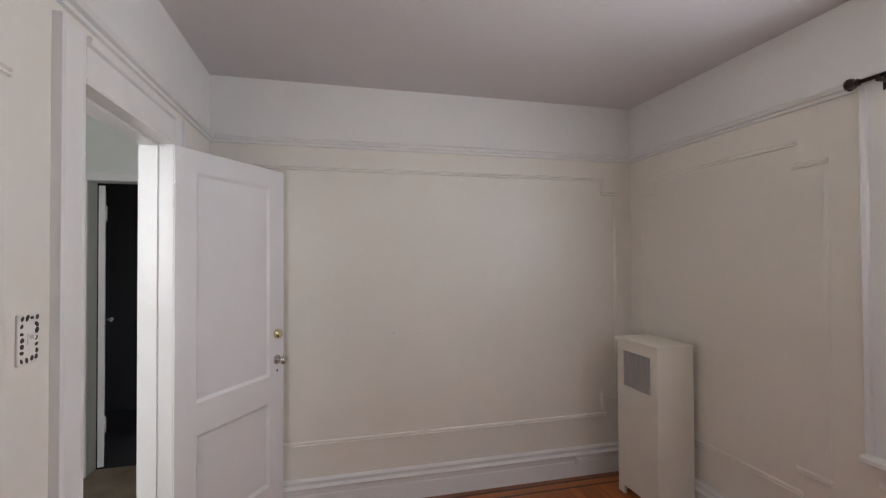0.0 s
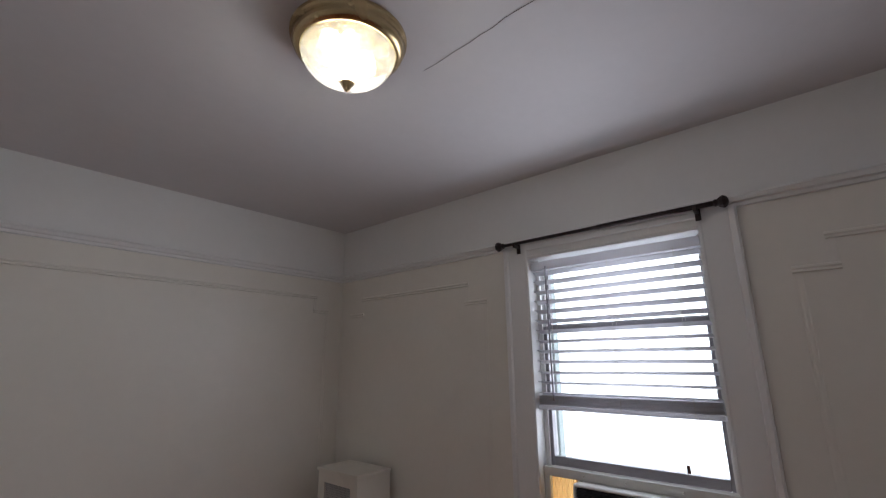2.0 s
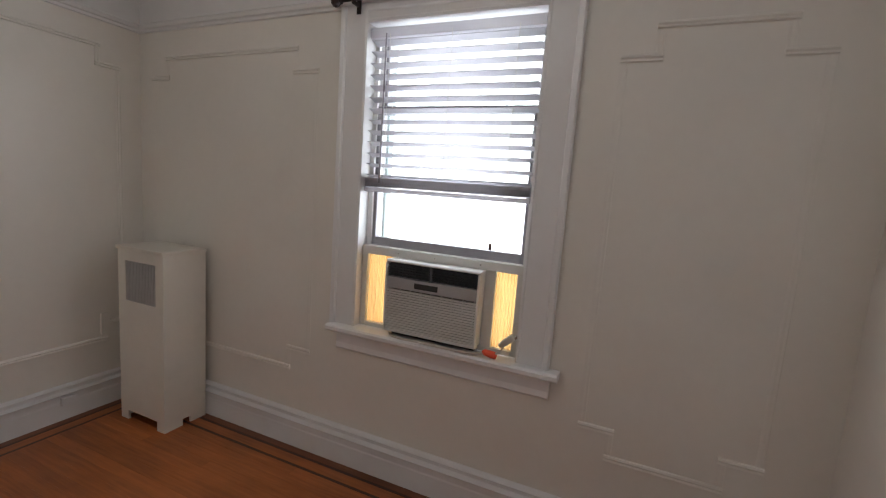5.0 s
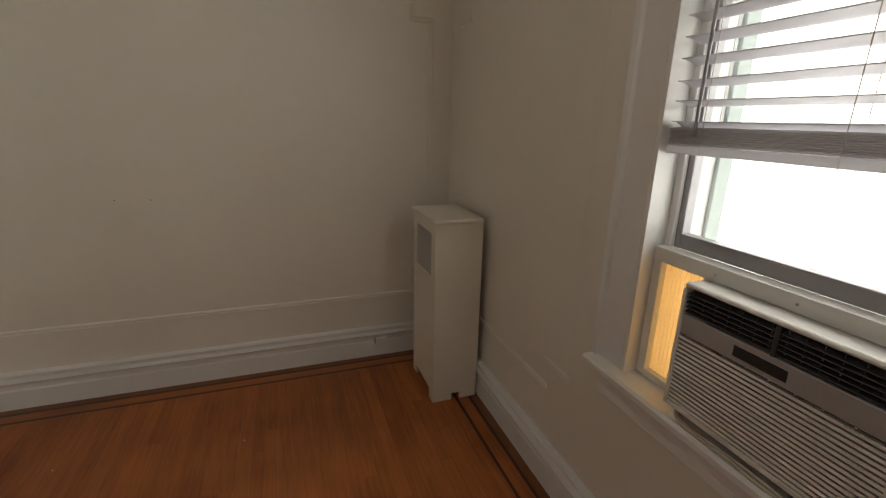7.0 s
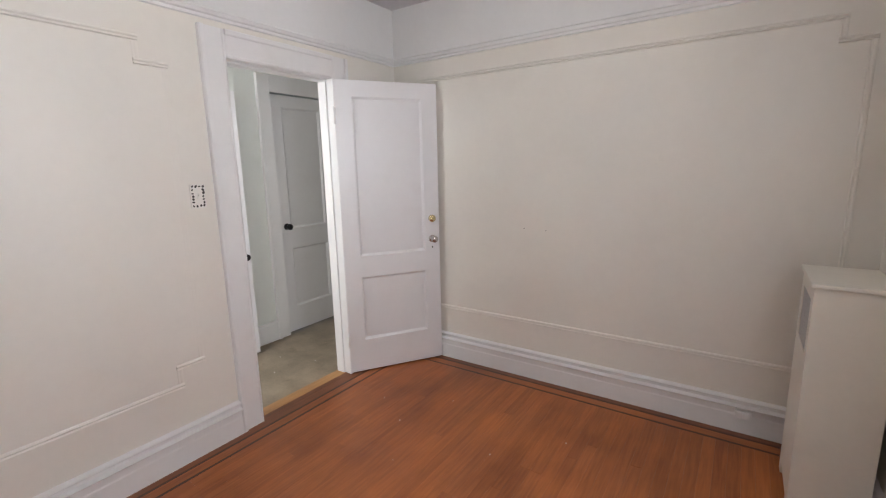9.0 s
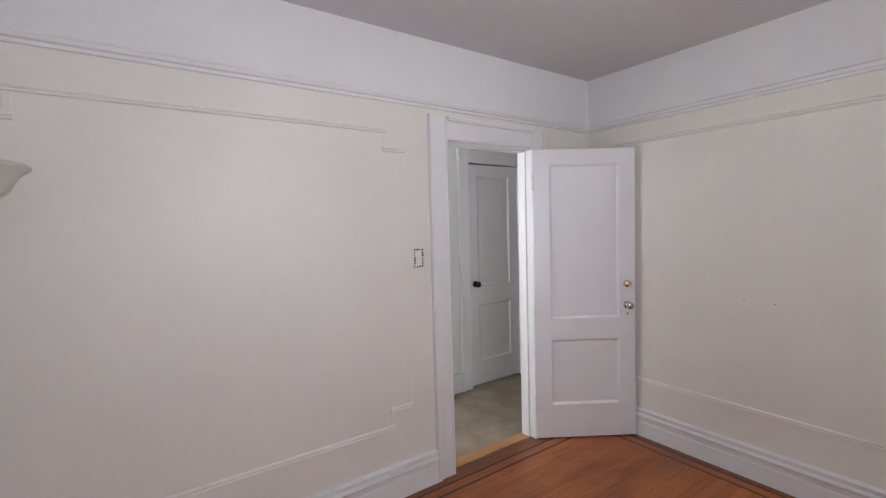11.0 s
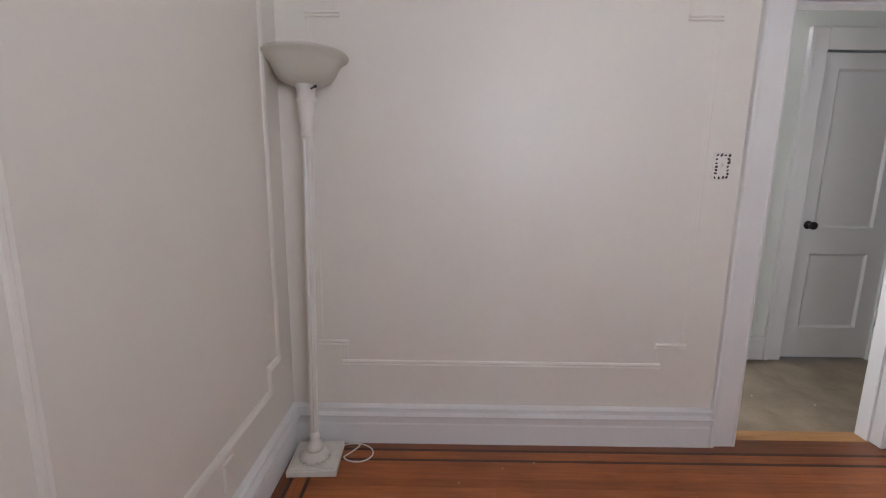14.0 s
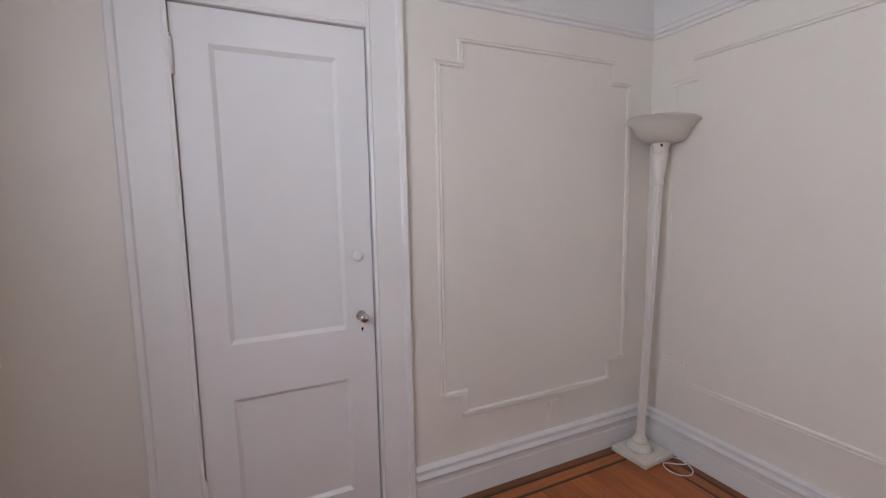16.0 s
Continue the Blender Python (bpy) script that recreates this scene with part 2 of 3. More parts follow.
def wbox(bm, wall, u0, u1, o0, o1, z0, z1, idx=0):
    a, b = on_wall(wall, u0, o0, z0), on_wall(wall, u1, o1, z1)
    box(bm, a[0], b[0], a[1], b[1], a[2], b[2], idx)


def prism(bm, rings):
    loops = [[bm.verts.new(p) for p in r] for r in rings]
    n = len(loops[0])
    for a, b in zip(loops, loops[1:]):
        for i in range(n):
            bm.faces.new((a[i], a[(i + 1) % n], b[(i + 1) % n], b[i]))
    bm.faces.new(loops[0])
    bm.faces.new(loops[-1][::-1])


def along(bm, wall, u0, u1, profile):
    prism(bm, [[on_wall(wall, u, o, z) for o, z in profile] for u in (u0, u1)])


def upright(bm, wall, z0, z1, profile):
    prism(bm, [[on_wall(wall, u, o, z) for o, u in profile] for z in (z0, z1)])


def lathe(bm, profile, steps=24, m=None, ribs=0, depth=0.0):
    """Turns (radius, height) points round the z axis."""
    m = m or Matrix()
    rings = []
    for r, z in profile:
        ring = []
        for i in range(steps):
            a = 2 * math.pi * i / steps
            rr = r * (1 + depth * (1 if i % 2 else -1)) if ribs else r
            ring.append(bm.verts.new(m @ Vector((rr * math.cos(a), rr * math.sin(a), z))))
        rings.append(ring)
    for a, b in zip(rings, rings[1:]):
        for i in range(steps):
            bm.faces.new((a[i], a[(i + 1) % steps], b[(i + 1) % steps], b[i]))
    for r in (rings[0], rings[-1]):
        bm.faces.new(r)


def tube(name, pts, radius, m, parent=None):
    cu = bpy.data.curves.new(name, "CURVE")
    cu.dimensions, cu.bevel_depth, cu.bevel_resolution, cu.resolution_u = "3D", radius, 2, 6
    sp = cu.splines.new("NURBS")
    sp.points.add(len(pts) - 1)
    for p, q in zip(sp.points, pts):
        p.co = (*q, 1)
    sp.use_endpoint_u, sp.order_u = True, 4
    cu.materials.append(m)
    ob = new(name, cu)
    ob.parent = parent
    return ob


# ---- structure ----
RZ = 2.215                                    # underside of the picture rail
T, TW = 0.16, 0.125                           # wall thickness, and that of the door wall


def wall_piece(bm, wall, u0, u1, z0, z1, t=T):
    for a, b, i in ((z0, min(z1, RZ + 0.02), 0), (max(z0, RZ + 0.02), z1, 1)):
        if b > a:
            wbox(bm, wall, u0, u1, -t, 0, a, b, i)


def wall(name, side, u0, u1, opening, label, t=T):
    bm = bmesh.new()
    if opening:
        a, b, z0, z1 = opening
        wall_piece(bm, side, u0, a, 0, HT, t)
        wall_piece(bm, side, b, u1, 0, HT, t)
        wall_piece(bm, side, a, b, z1, HT, t)
        if z0 > 0:
            wall_piece(bm, side, a, b, 0, z0, t)
    else:
        wall_piece(bm, side, u0, u1, 0, HT, t)
    return tagged(obj(name, bm, [CREAM, FRIEZE]), label, "wall", kind="structure")


wall("wall_west", "west", -T, LN + T, (DY0 - 0.02, DY1 + 0.02, 0, DZ + 0.02), "cream painted plaster wall with an open doorway", TW)
wall("wall_north", "north", 0, WD, None, "cream painted plaster wall with panel mouldings")
wall("wall_south", "south", 0, WD, (CX0 - 0.02, CX1 + 0.02, 0, CZ + 0.02), "cream painted plaster wall with closet doorway")
wall("wall_east", "east", -T, LN + T, (WY0 - 0.02, WY1 + 0.02, WZ0 - 0.03, WZ1 + 0.02), "cream painted plaster wall with one window", 0.20)

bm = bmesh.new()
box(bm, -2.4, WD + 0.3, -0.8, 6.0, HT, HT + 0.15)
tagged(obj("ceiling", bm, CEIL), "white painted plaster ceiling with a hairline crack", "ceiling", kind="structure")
bm = bmesh.new()
cp = [(1.742 + 0.010 * math.sin(y * 9) + random.uniform(-0.006, 0.006), y) for y in np.linspace(1.66, 0.62, 22)]
for (xa, ya), (xb, yb) in zip(cp, cp[1:]):
    w = 0.0014
    q = [bm.verts.new(p) for p in ((xa - w, ya, HT - 0.001), (xa + w, ya, HT - 0.001), (xb + w, yb, HT - 0.001), (xb - w, yb, HT - 0.001))]
    bm.faces.new(q)
tagged(obj("ceiling_crack", bm, CRACK), "thin dark crack across the ceiling plaster", "crack", kind="structure")

# baseboards, picture rail
BASE = [(0, 0), (0.028, 0), (0.028, 0.006), (0.026, 0.100), (0.023, 0.108), (0.023, 0.138), (0.030, 0.142), (0.042, 0.147), (0.044, 0.154), (0.032, 0.159), (0.020, 0.163), (0.018, 0.177), (0.029, 0.181), (0.031, 0.188), (0.022, 0.194), (0, 0.197)]
RAIL = [(0, RZ), (0.012, RZ + 0.003), (0.013, RZ + 0.016), (0.028, RZ + 0.020), (0.036, RZ + 0.036), (0.026, RZ + 0.046), (0.010, RZ + 0.050), (0, RZ + 0.050)]
bm = bmesh.new()
for side, a, b in (("west", 0, 2.028), ("west", 3.012, LN), ("north", 0, WD), ("east", 0, LN), ("south", 0, 1.432), ("south", 2.42, WD)):
    along(bm, side, a, b, BASE)
tagged(obj("baseboard", bm, TRIM), "white painted moulded wooden baseboard", "baseboard", kind="structure")
bm = bmesh.new()
for side, a, b in (("west", 0, LN), ("north", 0, WD), ("east", 0, LN), ("south", 0, WD)):
    along(bm, side, a, b, RAIL)
tagged(obj("picture_rail_trim", bm, FRIEZE), "white painted picture rail moulding round the walls", "moulding", kind="structure")


def panel_moulding(side, u0, u1, z0, z1, nu=0.105, nz=0.10, d=0.011, dv=0.009):
    """A notched rectangle of thin moulding on a wall."""
    bm = bmesh.new()
    h = 0.014

    def flat(a, b, z):
        along(bm, side, min(a, b) - h, max(a, b) + h, [(0, z - h), (d, z - h * 0.7), (d * 0.6, z - h * 0.15), (d * 1.2, z + h * 0.3), (d * 0.8, z + h * 0.8), (0, z + h)])

    def up(a, b, u):
        upright(bm, side, min(a, b) - h, max(a, b) + h, [(0, u - h), (dv, u - h * 0.7), (dv * 0.6, u - h * 0.15), (dv * 1.2, u + h * 0.3), (dv * 0.8, u + h * 0.8), (0, u + h)])
    for z, zi in ((z0, z0 + nz), (z1, z1 - nz)):
        flat(u0 + nu, u1 - nu, z)
        for u, ui in ((u0, u0 + nu), (u1, u1 - nu)):
            up(z, zi, ui)
            flat(u, ui, zi)
    for u in (u0, u1):
        up(z0 + nz, z1 - nz, u)
    return tagged(obj("panel_moulding_trim", bm, CREAM), "cream painted wall panel moulding with notched corners", "moulding", kind="structure")


panel_moulding("north", 0.13, 2.69, 0.405, 2.085, d=0.010, dv=0.004)
panel_moulding("west", 0.145, 1.862, 0.410, 2.060, 0.115, d=0.009, dv=0.0010)
panel_moulding("south", 0.170, 1.280, 0.395, 2.075, 0.110, 0.105)
panel_moulding("east", 0.200, 0.800, 0.425, 2.050, 0.11, 0.11, 0.008, 0.0014)
panel_moulding("east", 2.190, 3.400, 0.425, 2.065, 0.13, 0.11, 0.008, 0.0014)


def casing(name, side, a, b, z0, z1, w, wtop, label, w2=None):
    """Door or window casing: flat boards with a raised band outside and a bead inside, round the opening a..b."""
    w2 = w2 or w
    bm = bmesh.new()

    def prof(e, s, w):
        return [(0, e), (0.014, e), (0.018, e + s * 0.010), (0.014, e + s * 0.016), (0.016, e + s * (w - 0.030)), (0.027, e + s * (w - 0.024)), (0.030, e + s * (w - 0.006)), (0.024, e + s * w), (0, e + s * w)]
    upright(bm, side, z0, z1 + wtop - 0.001, prof(a, -1, w))
    upright(bm, side, z0, z1 + wtop - 0.001, prof(b, 1, w2))
    along(bm, side, a, b, [(o, z) for o, z in prof(z1, 1, wtop)])
    return tagged(obj(name, bm, TRIM), label, "trim", kind="structure")


def jamb(name, side, a, b, z1, t, stop, mat_):
    bm = bmesh.new()
    wbox(bm, side, a - 0.018, a, -t, 0.002, 0, z1)
    wbox(bm, side, b, b + 0.018, -t, 0.002, 0, z1)
    wbox(bm, side, a - 0.018, b + 0.018, -t, 0.002, z1, z1 + 0.018)
    wbox(bm, side, a, a + 0.012, -t + 0.01, stop, 0, z1 - 0.012)
    wbox(bm, side, b - 0.012, b, -t + 0.01, stop, 0, z1 - 0.012)
    wbox(bm, side, a, b, -t + 0.01, stop, z1 - 0.012, z1)
    return tagged(obj(name, bm, mat_, bevel=0.002), "white painted door jamb with stop", "trim", kind="structure")


casing("door_casing_trim", "west", DY0, DY1, 0, DZ, 0.135, 0.138, "white painted door casing with raised outer band")
jamb("door_jamb_trim", "west", DY0, DY1, DZ, TW, -0.045, TRIM)
casing("closet_casing_trim", "south", CX0, CX1, 0, CZ, 0.150, 0.135, "white painted closet door casing with raised band", 0.170)
jamb("closet_jamb_trim", "south", CX0, CX1, CZ, T, -0.050, TRIM)


# ---- doors ----
def leaf(name, w, h, th, panels, m, parent=None):
    """A door leaf from x 0 to w, face at y 0, back at y th, with sunk panels [(z0, z1)] between stiles."""
    bm = bmesh.new()
    s = 0.112
    box(bm, 0, s, 0, th, 0, h)
    box(bm, w - s, w, 0, th, 0, h)
    edges = [0] + [z for p in panels for z in p] + [h]
    for a, b in zip(edges[::2], edges[1::2]):
        box(bm, s, w - s, 0, th, a, b)
    for a, b in panels:
        box(bm, s, w - s, 0.013, th - 0.013, a, b)
        for f, g in ((0.0, 0.0125), (th, th - 0.0125)):
            o = [(s, f, a), (w - s, f, a), (w - s, f, b), (s, f, b)]
            i = [(s + 0.016, g, a + 0.016), (w - s - 0.016, g, a + 0.016), (w - s - 0.016, g, b - 0.016), (s + 0.016, g, b - 0.016)]
            ov, iv = [bm.verts.new(p) for p in o], [bm.verts.new(p) for p in i]
            for k in range(4):
                bm.faces.new((ov[k], ov[(k + 1) % 4], iv[(k + 1) % 4], iv[k]))
    return obj(name, bm, m, parent)


def knob(name, m, mat_, parent, r=0.027, label=""):
    """A turned knob with its rose; it grows along the local z axis of m."""
    bm = bmesh.new()
    lathe(bm, [(0.001, 0), (r * 1.05, 0), (r * 1.0, 0.006), (r * 0.42, 0.009), (r * 0.36, 0.026), (r * 0.75, 0.032), (r, 0.044), (r * 0.92, 0.056), (r * 0.55, 0.062), (0.001, 0.063)], 20, m)
    k = obj(name, bm, mat_, parent, True)
    return tagged(k, label) if label else k


def disc(name, m, mat_, parent, r, d, label=""):
    bm = bmesh.new()
    lathe(bm, [(0.001, 0), (r, 0), (r, d * 0.6), (r * 0.85, d), (r * 0.3, d * 1.05), (0.001, d * 1.05)], 20, m)
    k = obj(name, bm, mat_, parent, True)
    return tagged(k, label) if label else k


def keyhole(m, parent):
    bm = bmesh.new()
    box(bm, -0.0025, 0.0025, -0.012, 0.002, 0, 0.002)
    lathe(bm, [(0.001, 0), (0.005, 0), (0.005, 0.0022), (0.001, 0.0022)], 10)
    k = obj("keyhole", bm, BLACK, parent)
    k.matrix_basis = m
    return k


def hinge(m, parent):
    bm = bmesh.new()
    lathe(bm, [(0.001, -0.052), (0.008, -0.052), (0.008, 0.052), (0.001, 0.052)], 10, m)
    lathe(bm, [(0.001, 0.052), (0.006, 0.053), (0.006, 0.062), (0.001, 0.066)], 10, m)
    return obj("hinge", bm, TRIM, parent, True)


FRONT = pose(0, 0, 0, 90)          # z axis of a fitting turned out of the door's face at y 0 (towards -y)
BACK = pose(0, 0, 0, -90)


def fit_at(x, y, z, back=False):
    return Matrix.Translation((x, y, z)) @ (BACK if back else FRONT)


# open bedroom door, hinged at the north jamb, resting near the north wall
ang = math.degrees(math.atan2(3.470 - 2.878, 0.413 - 0.022))
door = empty("door_1", pose(0.022, 2.878, 0.012, 0, 0, ang))
DP = [(0.235, 0.700), (0.850, 1.925)]
leaf("leaf", 0.712, 2.028, 0.040, DP, DOORP, door)
knob("knob", fit_at(0.655, 0, 0.935), CHROME, door, 0.026, "worn chrome door knob")
disc("deadbolt", fit_at(0.655, 0, 1.085), POLBRASS, door, 0.027, 0.022, "polished brass deadbolt cylinder")
keyhole(fit_at(0.655, -0.001, 0.875), door)
for z in (0.25, 1.80):
    hinge(Matrix.Translation((-0.004, -0.004, z)), door)
knob("knob", fit_at(0.655, 0.040, 0.935, True), CHROME, door, 0.020)
tagged(door, "open white two-panel wooden door with brass deadbolt", "door", kind="structure")

# strike plates in the doorway's south jamb
strike = empty("strike_plate", Matrix.Translation((-0.030, DY0, 0.96)))
for z, h in ((0.0, 0.035), (0.135, 0.022)):
    bm = bmesh.new()
    box(bm, -0.013, 0.013, 0.0002, 0.0016, z - h, z + h)
    obj("plate", bm, BRASS, strike, bevel=0.0005)
    bm = bmesh.new()
    box(bm, -0.006, 0.007, 0.0017, 0.0022, z - h * 0.45, z + h * 0.45)
    obj("bolt_hole", bm, BLACK, strike)
tagged(strike, "worn brass strike plates on the white door jamb", "strike plate")

# closed closet door
closet = empty("door_2", pose(CX1 - 0.003, -0.006, 0.010, 0, 0, 180))
leaf("leaf", CX1 - CX0 - 0.008, CZ - 0.014, 0.038, [(0.165, 0.655), (0.865, 1.930)], DOORP, closet)
knob("knob", fit_at(0.604, 0, 0.915), CHROME, closet, 0.021, "worn chrome closet knob")
disc("rose", fit_at(0.600, 0, 1.165), DOORP, closet, 0.022, 0.010, "painted-over round lock cover")
keyhole(fit_at(0.606, -0.001, 0.860), closet)
for z in (0.3, 1.875):
    hinge(Matrix.Translation((-0.004, -0.008, z)) @ Matrix.Diagonal((1.3, 1.3, 1.15, 1)), closet)
tagged(closet, "closed white two-panel wooden closet door", "door", kind="structure")
bm = bmesh.new()
box(bm, CX0 - 0.2, CX1 + 0.2, -0.75, -0.70, 0, HT)
box(bm, CX0 - 0.25, CX0 - 0.2, -0.75, -T, 0, HT)
box(bm, CX1 + 0.2, CX1 + 0.25, -0.75, -T, 0, HT)
tagged(obj("wall_closet", bm, CREAM), "plain closet back walls", "wall", kind="structure")

# ---- window ----
WT = 0.20
casing("window_casing_trim", "east", WY0, WY1, WZ0, WZ1, 0.142, 0.072, "white painted window casing with raised outer band")
bm = bmesh.new()
along(bm, "east", 0.905, 2.035, [(-0.02, 0.703), (0.058, 0.703), (0.066, 0.711), (0.066, 0.727), (0.058, WZ0), (-0.02, WZ0)])
wbox(bm, "east", WY0 - 0.018, WY1 + 0.018, -WT, -0.02, 0.703, WZ0 - 0.004)
tagged(obj("window_stool_sill", bm, TRIM), "white painted wooden window sill", "sill", kind="structure")
bm = bmesh.new()
along(bm, "east", 0.940, 2.000, [(0, 0.605), (0.012, 0.605), (0.020, 0.615), (0.016, 0.640), (0.018, 0.690), (0.030, 0.702), (0, 0.702)])
tagged(obj("window_apron_trim", bm, TRIM), "white painted apron moulding under the sill", "trim", kind="structure")
bm = bmesh.new()
for a, b, z0, z1 in ((WY0 - 0.018, WY0, WZ0, WZ1), (WY1, WY1 + 0.018, WZ0, WZ1), (WY0 - 0.018, WY1 + 0.018, WZ1, WZ1 + 0.018)):
    wbox(bm, "east", a, b, -WT, 0.002, z0, z1)
for u in (WY0, WY1 - 0.022):
    wbox(bm, "east", u, u + 0.022, -0.075, -0.060, WZ0, WZ1)
    wbox(bm, "east", u, u + 0.022, -0.125, -0.110, WZ0, WZ1)
tagged(obj("window_jamb_trim", bm, TRIM, bevel=0.002), "white painted window jamb with sash stops", "trim", kind="structure")


def sash(name, o, z0, z1, bottom, label):
    """A sliding sash between the jambs: frame and pane."""
    e = empty(name, Matrix.Translation(on_wall("east", (WY0 + WY1) / 2, o, z0)))
    inv = e.matrix_world.inverted()
    bm = bmesh.new()
    a, b = WY0 + 0.003, WY1 - 0.003
    wbox(bm, "east", a, a + 0.036, o - 0.017, o + 0.017, z0, z1)
    wbox(bm, "east", b - 0.036, b, o - 0.017, o + 0.017, z0, z1)
    wbox(bm, "east", a + 0.036, b - 0.036, o - 0.017, o + 0.017, z0, z0 + bottom)
    wbox(bm, "east", a + 0.036, b - 0.036, o - 0.017, o + 0.017, z1 - 0.036, z1)
    bm.transform(inv)
    obj("frame", bm, ALU, e, bevel=0.003)
    bm = bmesh.new()
    wbox(bm, "east", a + 0.036, b - 0.036, o - 0.003, o + 0.003, z0 + bottom, z1 - 0.036)
    bm.transform(inv)
    p = obj("pane", bm, GLASS, e)
    p.visible_shadow = False
    return tagged(e, label, "window", kind="structure")


sash("window_1", -0.0925, 1.135, 1.800, 0.042, "raised lower window sash with clear glass")
sash("window_2", -0.1425, 1.770, WZ1, 0.040, "upper window sash with clear glass")
bm = bmesh.new()
lathe(bm, [(0.001, 0), (0.007, 0), (0.008, 0.005), (0.0075, 0.024), (0.006, 0.030), (0.001, 0.033)], 12, Matrix.Translation((WD + 0.078, 1.270, 1.180)) @ Matrix.Diagonal((0.5, 1, 1, 1)))
tagged(obj("sash_latch", bm, RUST, smooth=True), "small reddish brown lift on the lower window sash", "latch")

bm = bmesh.new()
box(bm, 7.0, 7.05, -8, 11, -4, 9)
tagged(obj("backdrop", bm, SKYGLOW), "blank overcast brightness outside the window", "backdrop", kind="structure")

# weathered outer frame in the opening beyond the sashes
bm = bmesh.new()
for a, b in ((WY0 - 0.02, WY0 + 0.010), (WY1 - 0.010, WY1 + 0.02)):
    box(bm, WD + 0.202, WD + 0.255, a, b, WZ0 - 0.03, WZ1 + 0.02)
tagged(obj("window_outer_frame_trim", bm, TEAL, bevel=0.003), "weathered pale teal frame outside the window", "trim", kind="structure")

# blind
blind = empty("window_blind", Matrix.Translation((WD + 0.03, (WY0 + WY1) / 2, WZ1)))
binv = blind.matrix_world.inverted()
bm = bmesh.new()
box(bm, WD + 0.004, WD + 0.052, WY0 + 0.006, WY1 - 0.006, WZ1 - 0.064, WZ1 - 0.022)
bm.transform(binv)
obj("headrail", bm, SLAT, blind, bevel=0.002)
bm = bmesh.new()
n = 9
ring = [(-0.025 + 0.05 * i / (n - 1), 0.0035 * (1 - ((i - 4) / 4) ** 2)) for i in range(n)]
sec = [(x, z) for x, z in ring] + [(x, z - 0.0026) for x, z in ring[::-1]]
prism(bm, [[(x, y, z) for x, z in sec] for y in (-0.392, 0.392)])
slat = obj("slat", bm, SLAT, blind, True)
slat_z = [2.070 - 0.0500 * i for i in range(13)]
slat.matrix_basis = Matrix.Translation((-0.002, 0, slat_z[0] - WZ1)) @ pose(0, 0, 0, 0, 15, 0)
for i, z in enumerate(slat_z[1:]):
    s = slat.copy()
    scene.collection.objects.link(s)
    s.matrix_basis = Matrix.Translation((-0.002, 0, z - WZ1)) @ pose(0, 0, 0, random.uniform(-0.25, 0.25), 15 + random.uniform(-2, 2), 0)
for i in range(9):                                    # gathered slats on the bottom rail
    s = slat.copy()
    scene.collection.objects.link(s)
    s.matrix_basis = Matrix.Translation((-0.002 + random.uniform(-0.002, 0.002), 0, 1.422 + 0.0046 * i - WZ1)) @ pose(0, 0, 0, random.uniform(-0.12, 0.12), random.uniform(-1, 1), 0)
bm = bmesh.new()
box(bm, WD + 0.003, WD + 0.053, WY0 + 0.008, WY1 - 0.008, 1.396, 1.417)
bm.transform(binv)
obj("bottom_rail", bm, SLAT, blind, bevel=0.003)
for u in (1.20, 1.49, 1.79):
    for x in (WD + 0.003, WD + 0.053):
        tube("ladder_cord", [(x - WD - 0.03, u - (WY0 + WY1) / 2, z - WZ1) for z in (2.10, 1.9, 1.7, 1.39)], 0.0011, PLATE, blind)
tube("tilt_wand", [(WD - 0.004 - WD - 0.03, 1.805 - (WY0 + WY1) / 2, z - WZ1) for z in (2.10, 1.9, 1.7, 1.44)], 0.0042, ALU, blind)
tagged(blind, "white vinyl slatted blind half lowered in the window", "blind")

# curtain rod
rod = empty("curtain_rod", Matrix.Translation((2.752, 1.51, 2.230)))
bm = bmesh.new()
lathe(bm, [(0.001, -0.50), (0.0085, -0.50), (0.0085, 0.02), (0.0105, 0.021), (0.0105, 0.50), (0.001, 0.50)], 14, pose(0, 0, 0, 90))
obj("pole", bm, BRONZE, rod, True)
for s in (-1, 1):
    bm = bmesh.new()
    lathe(bm, [(0.001, 0), (0.012, 0), (0.016, 0.006), (0.013, 0.012), (0.022, 0.022), (0.027, 0.034), (0.021, 0.046), (0.010, 0.052), (0.001, 0.053)], 8, Matrix.Translation((0, s * 0.497, 0)) @ pose(0, 0, 0, -90 * s))
    obj("finial", bm, BRONZE, rod)
    bm = bmesh.new()
    box(bm, -0.008, 0.040, s * 0.43 - 0.007, s * 0.43 + 0.007, -0.022, -0.008)
    box(bm, 0.0335, 0.0395, s * 0.43 - 0.011, s * 0.43 + 0.011, -0.050, 0.012)
    box(bm, -0.012, -0.008, s * 0.43 - 0.007, s * 0.43 + 0.007, -0.022, 0.004)
    obj("bracket", bm, BRONZE, rod, bevel=0.002)
tagged(rod, "dark bronze curtain rod with finials above the window", "curtain rod")

# ---- air conditioner ----
AX, AY0, AY1, AZ0, AZ1 = 2.772, 1.260, 1.719, 0.762, 1.098
ac = empty("air_conditioner", Matrix.Translation((AX, (AY0 + AY1) / 2, AZ0)))
ACY = (AY0 + AY1) / 2
hw, hh = (AY1 - AY0) / 2, AZ1 - AZ0


def ac_box(name, m, x0, x1, y0, y1, z0, z1, bevel=0.003):
    bm = bmesh.new()
    box(bm, x0, x1, y0, y1, z0, z1)
    return obj(name, bm, m, ac, bevel=bevel)


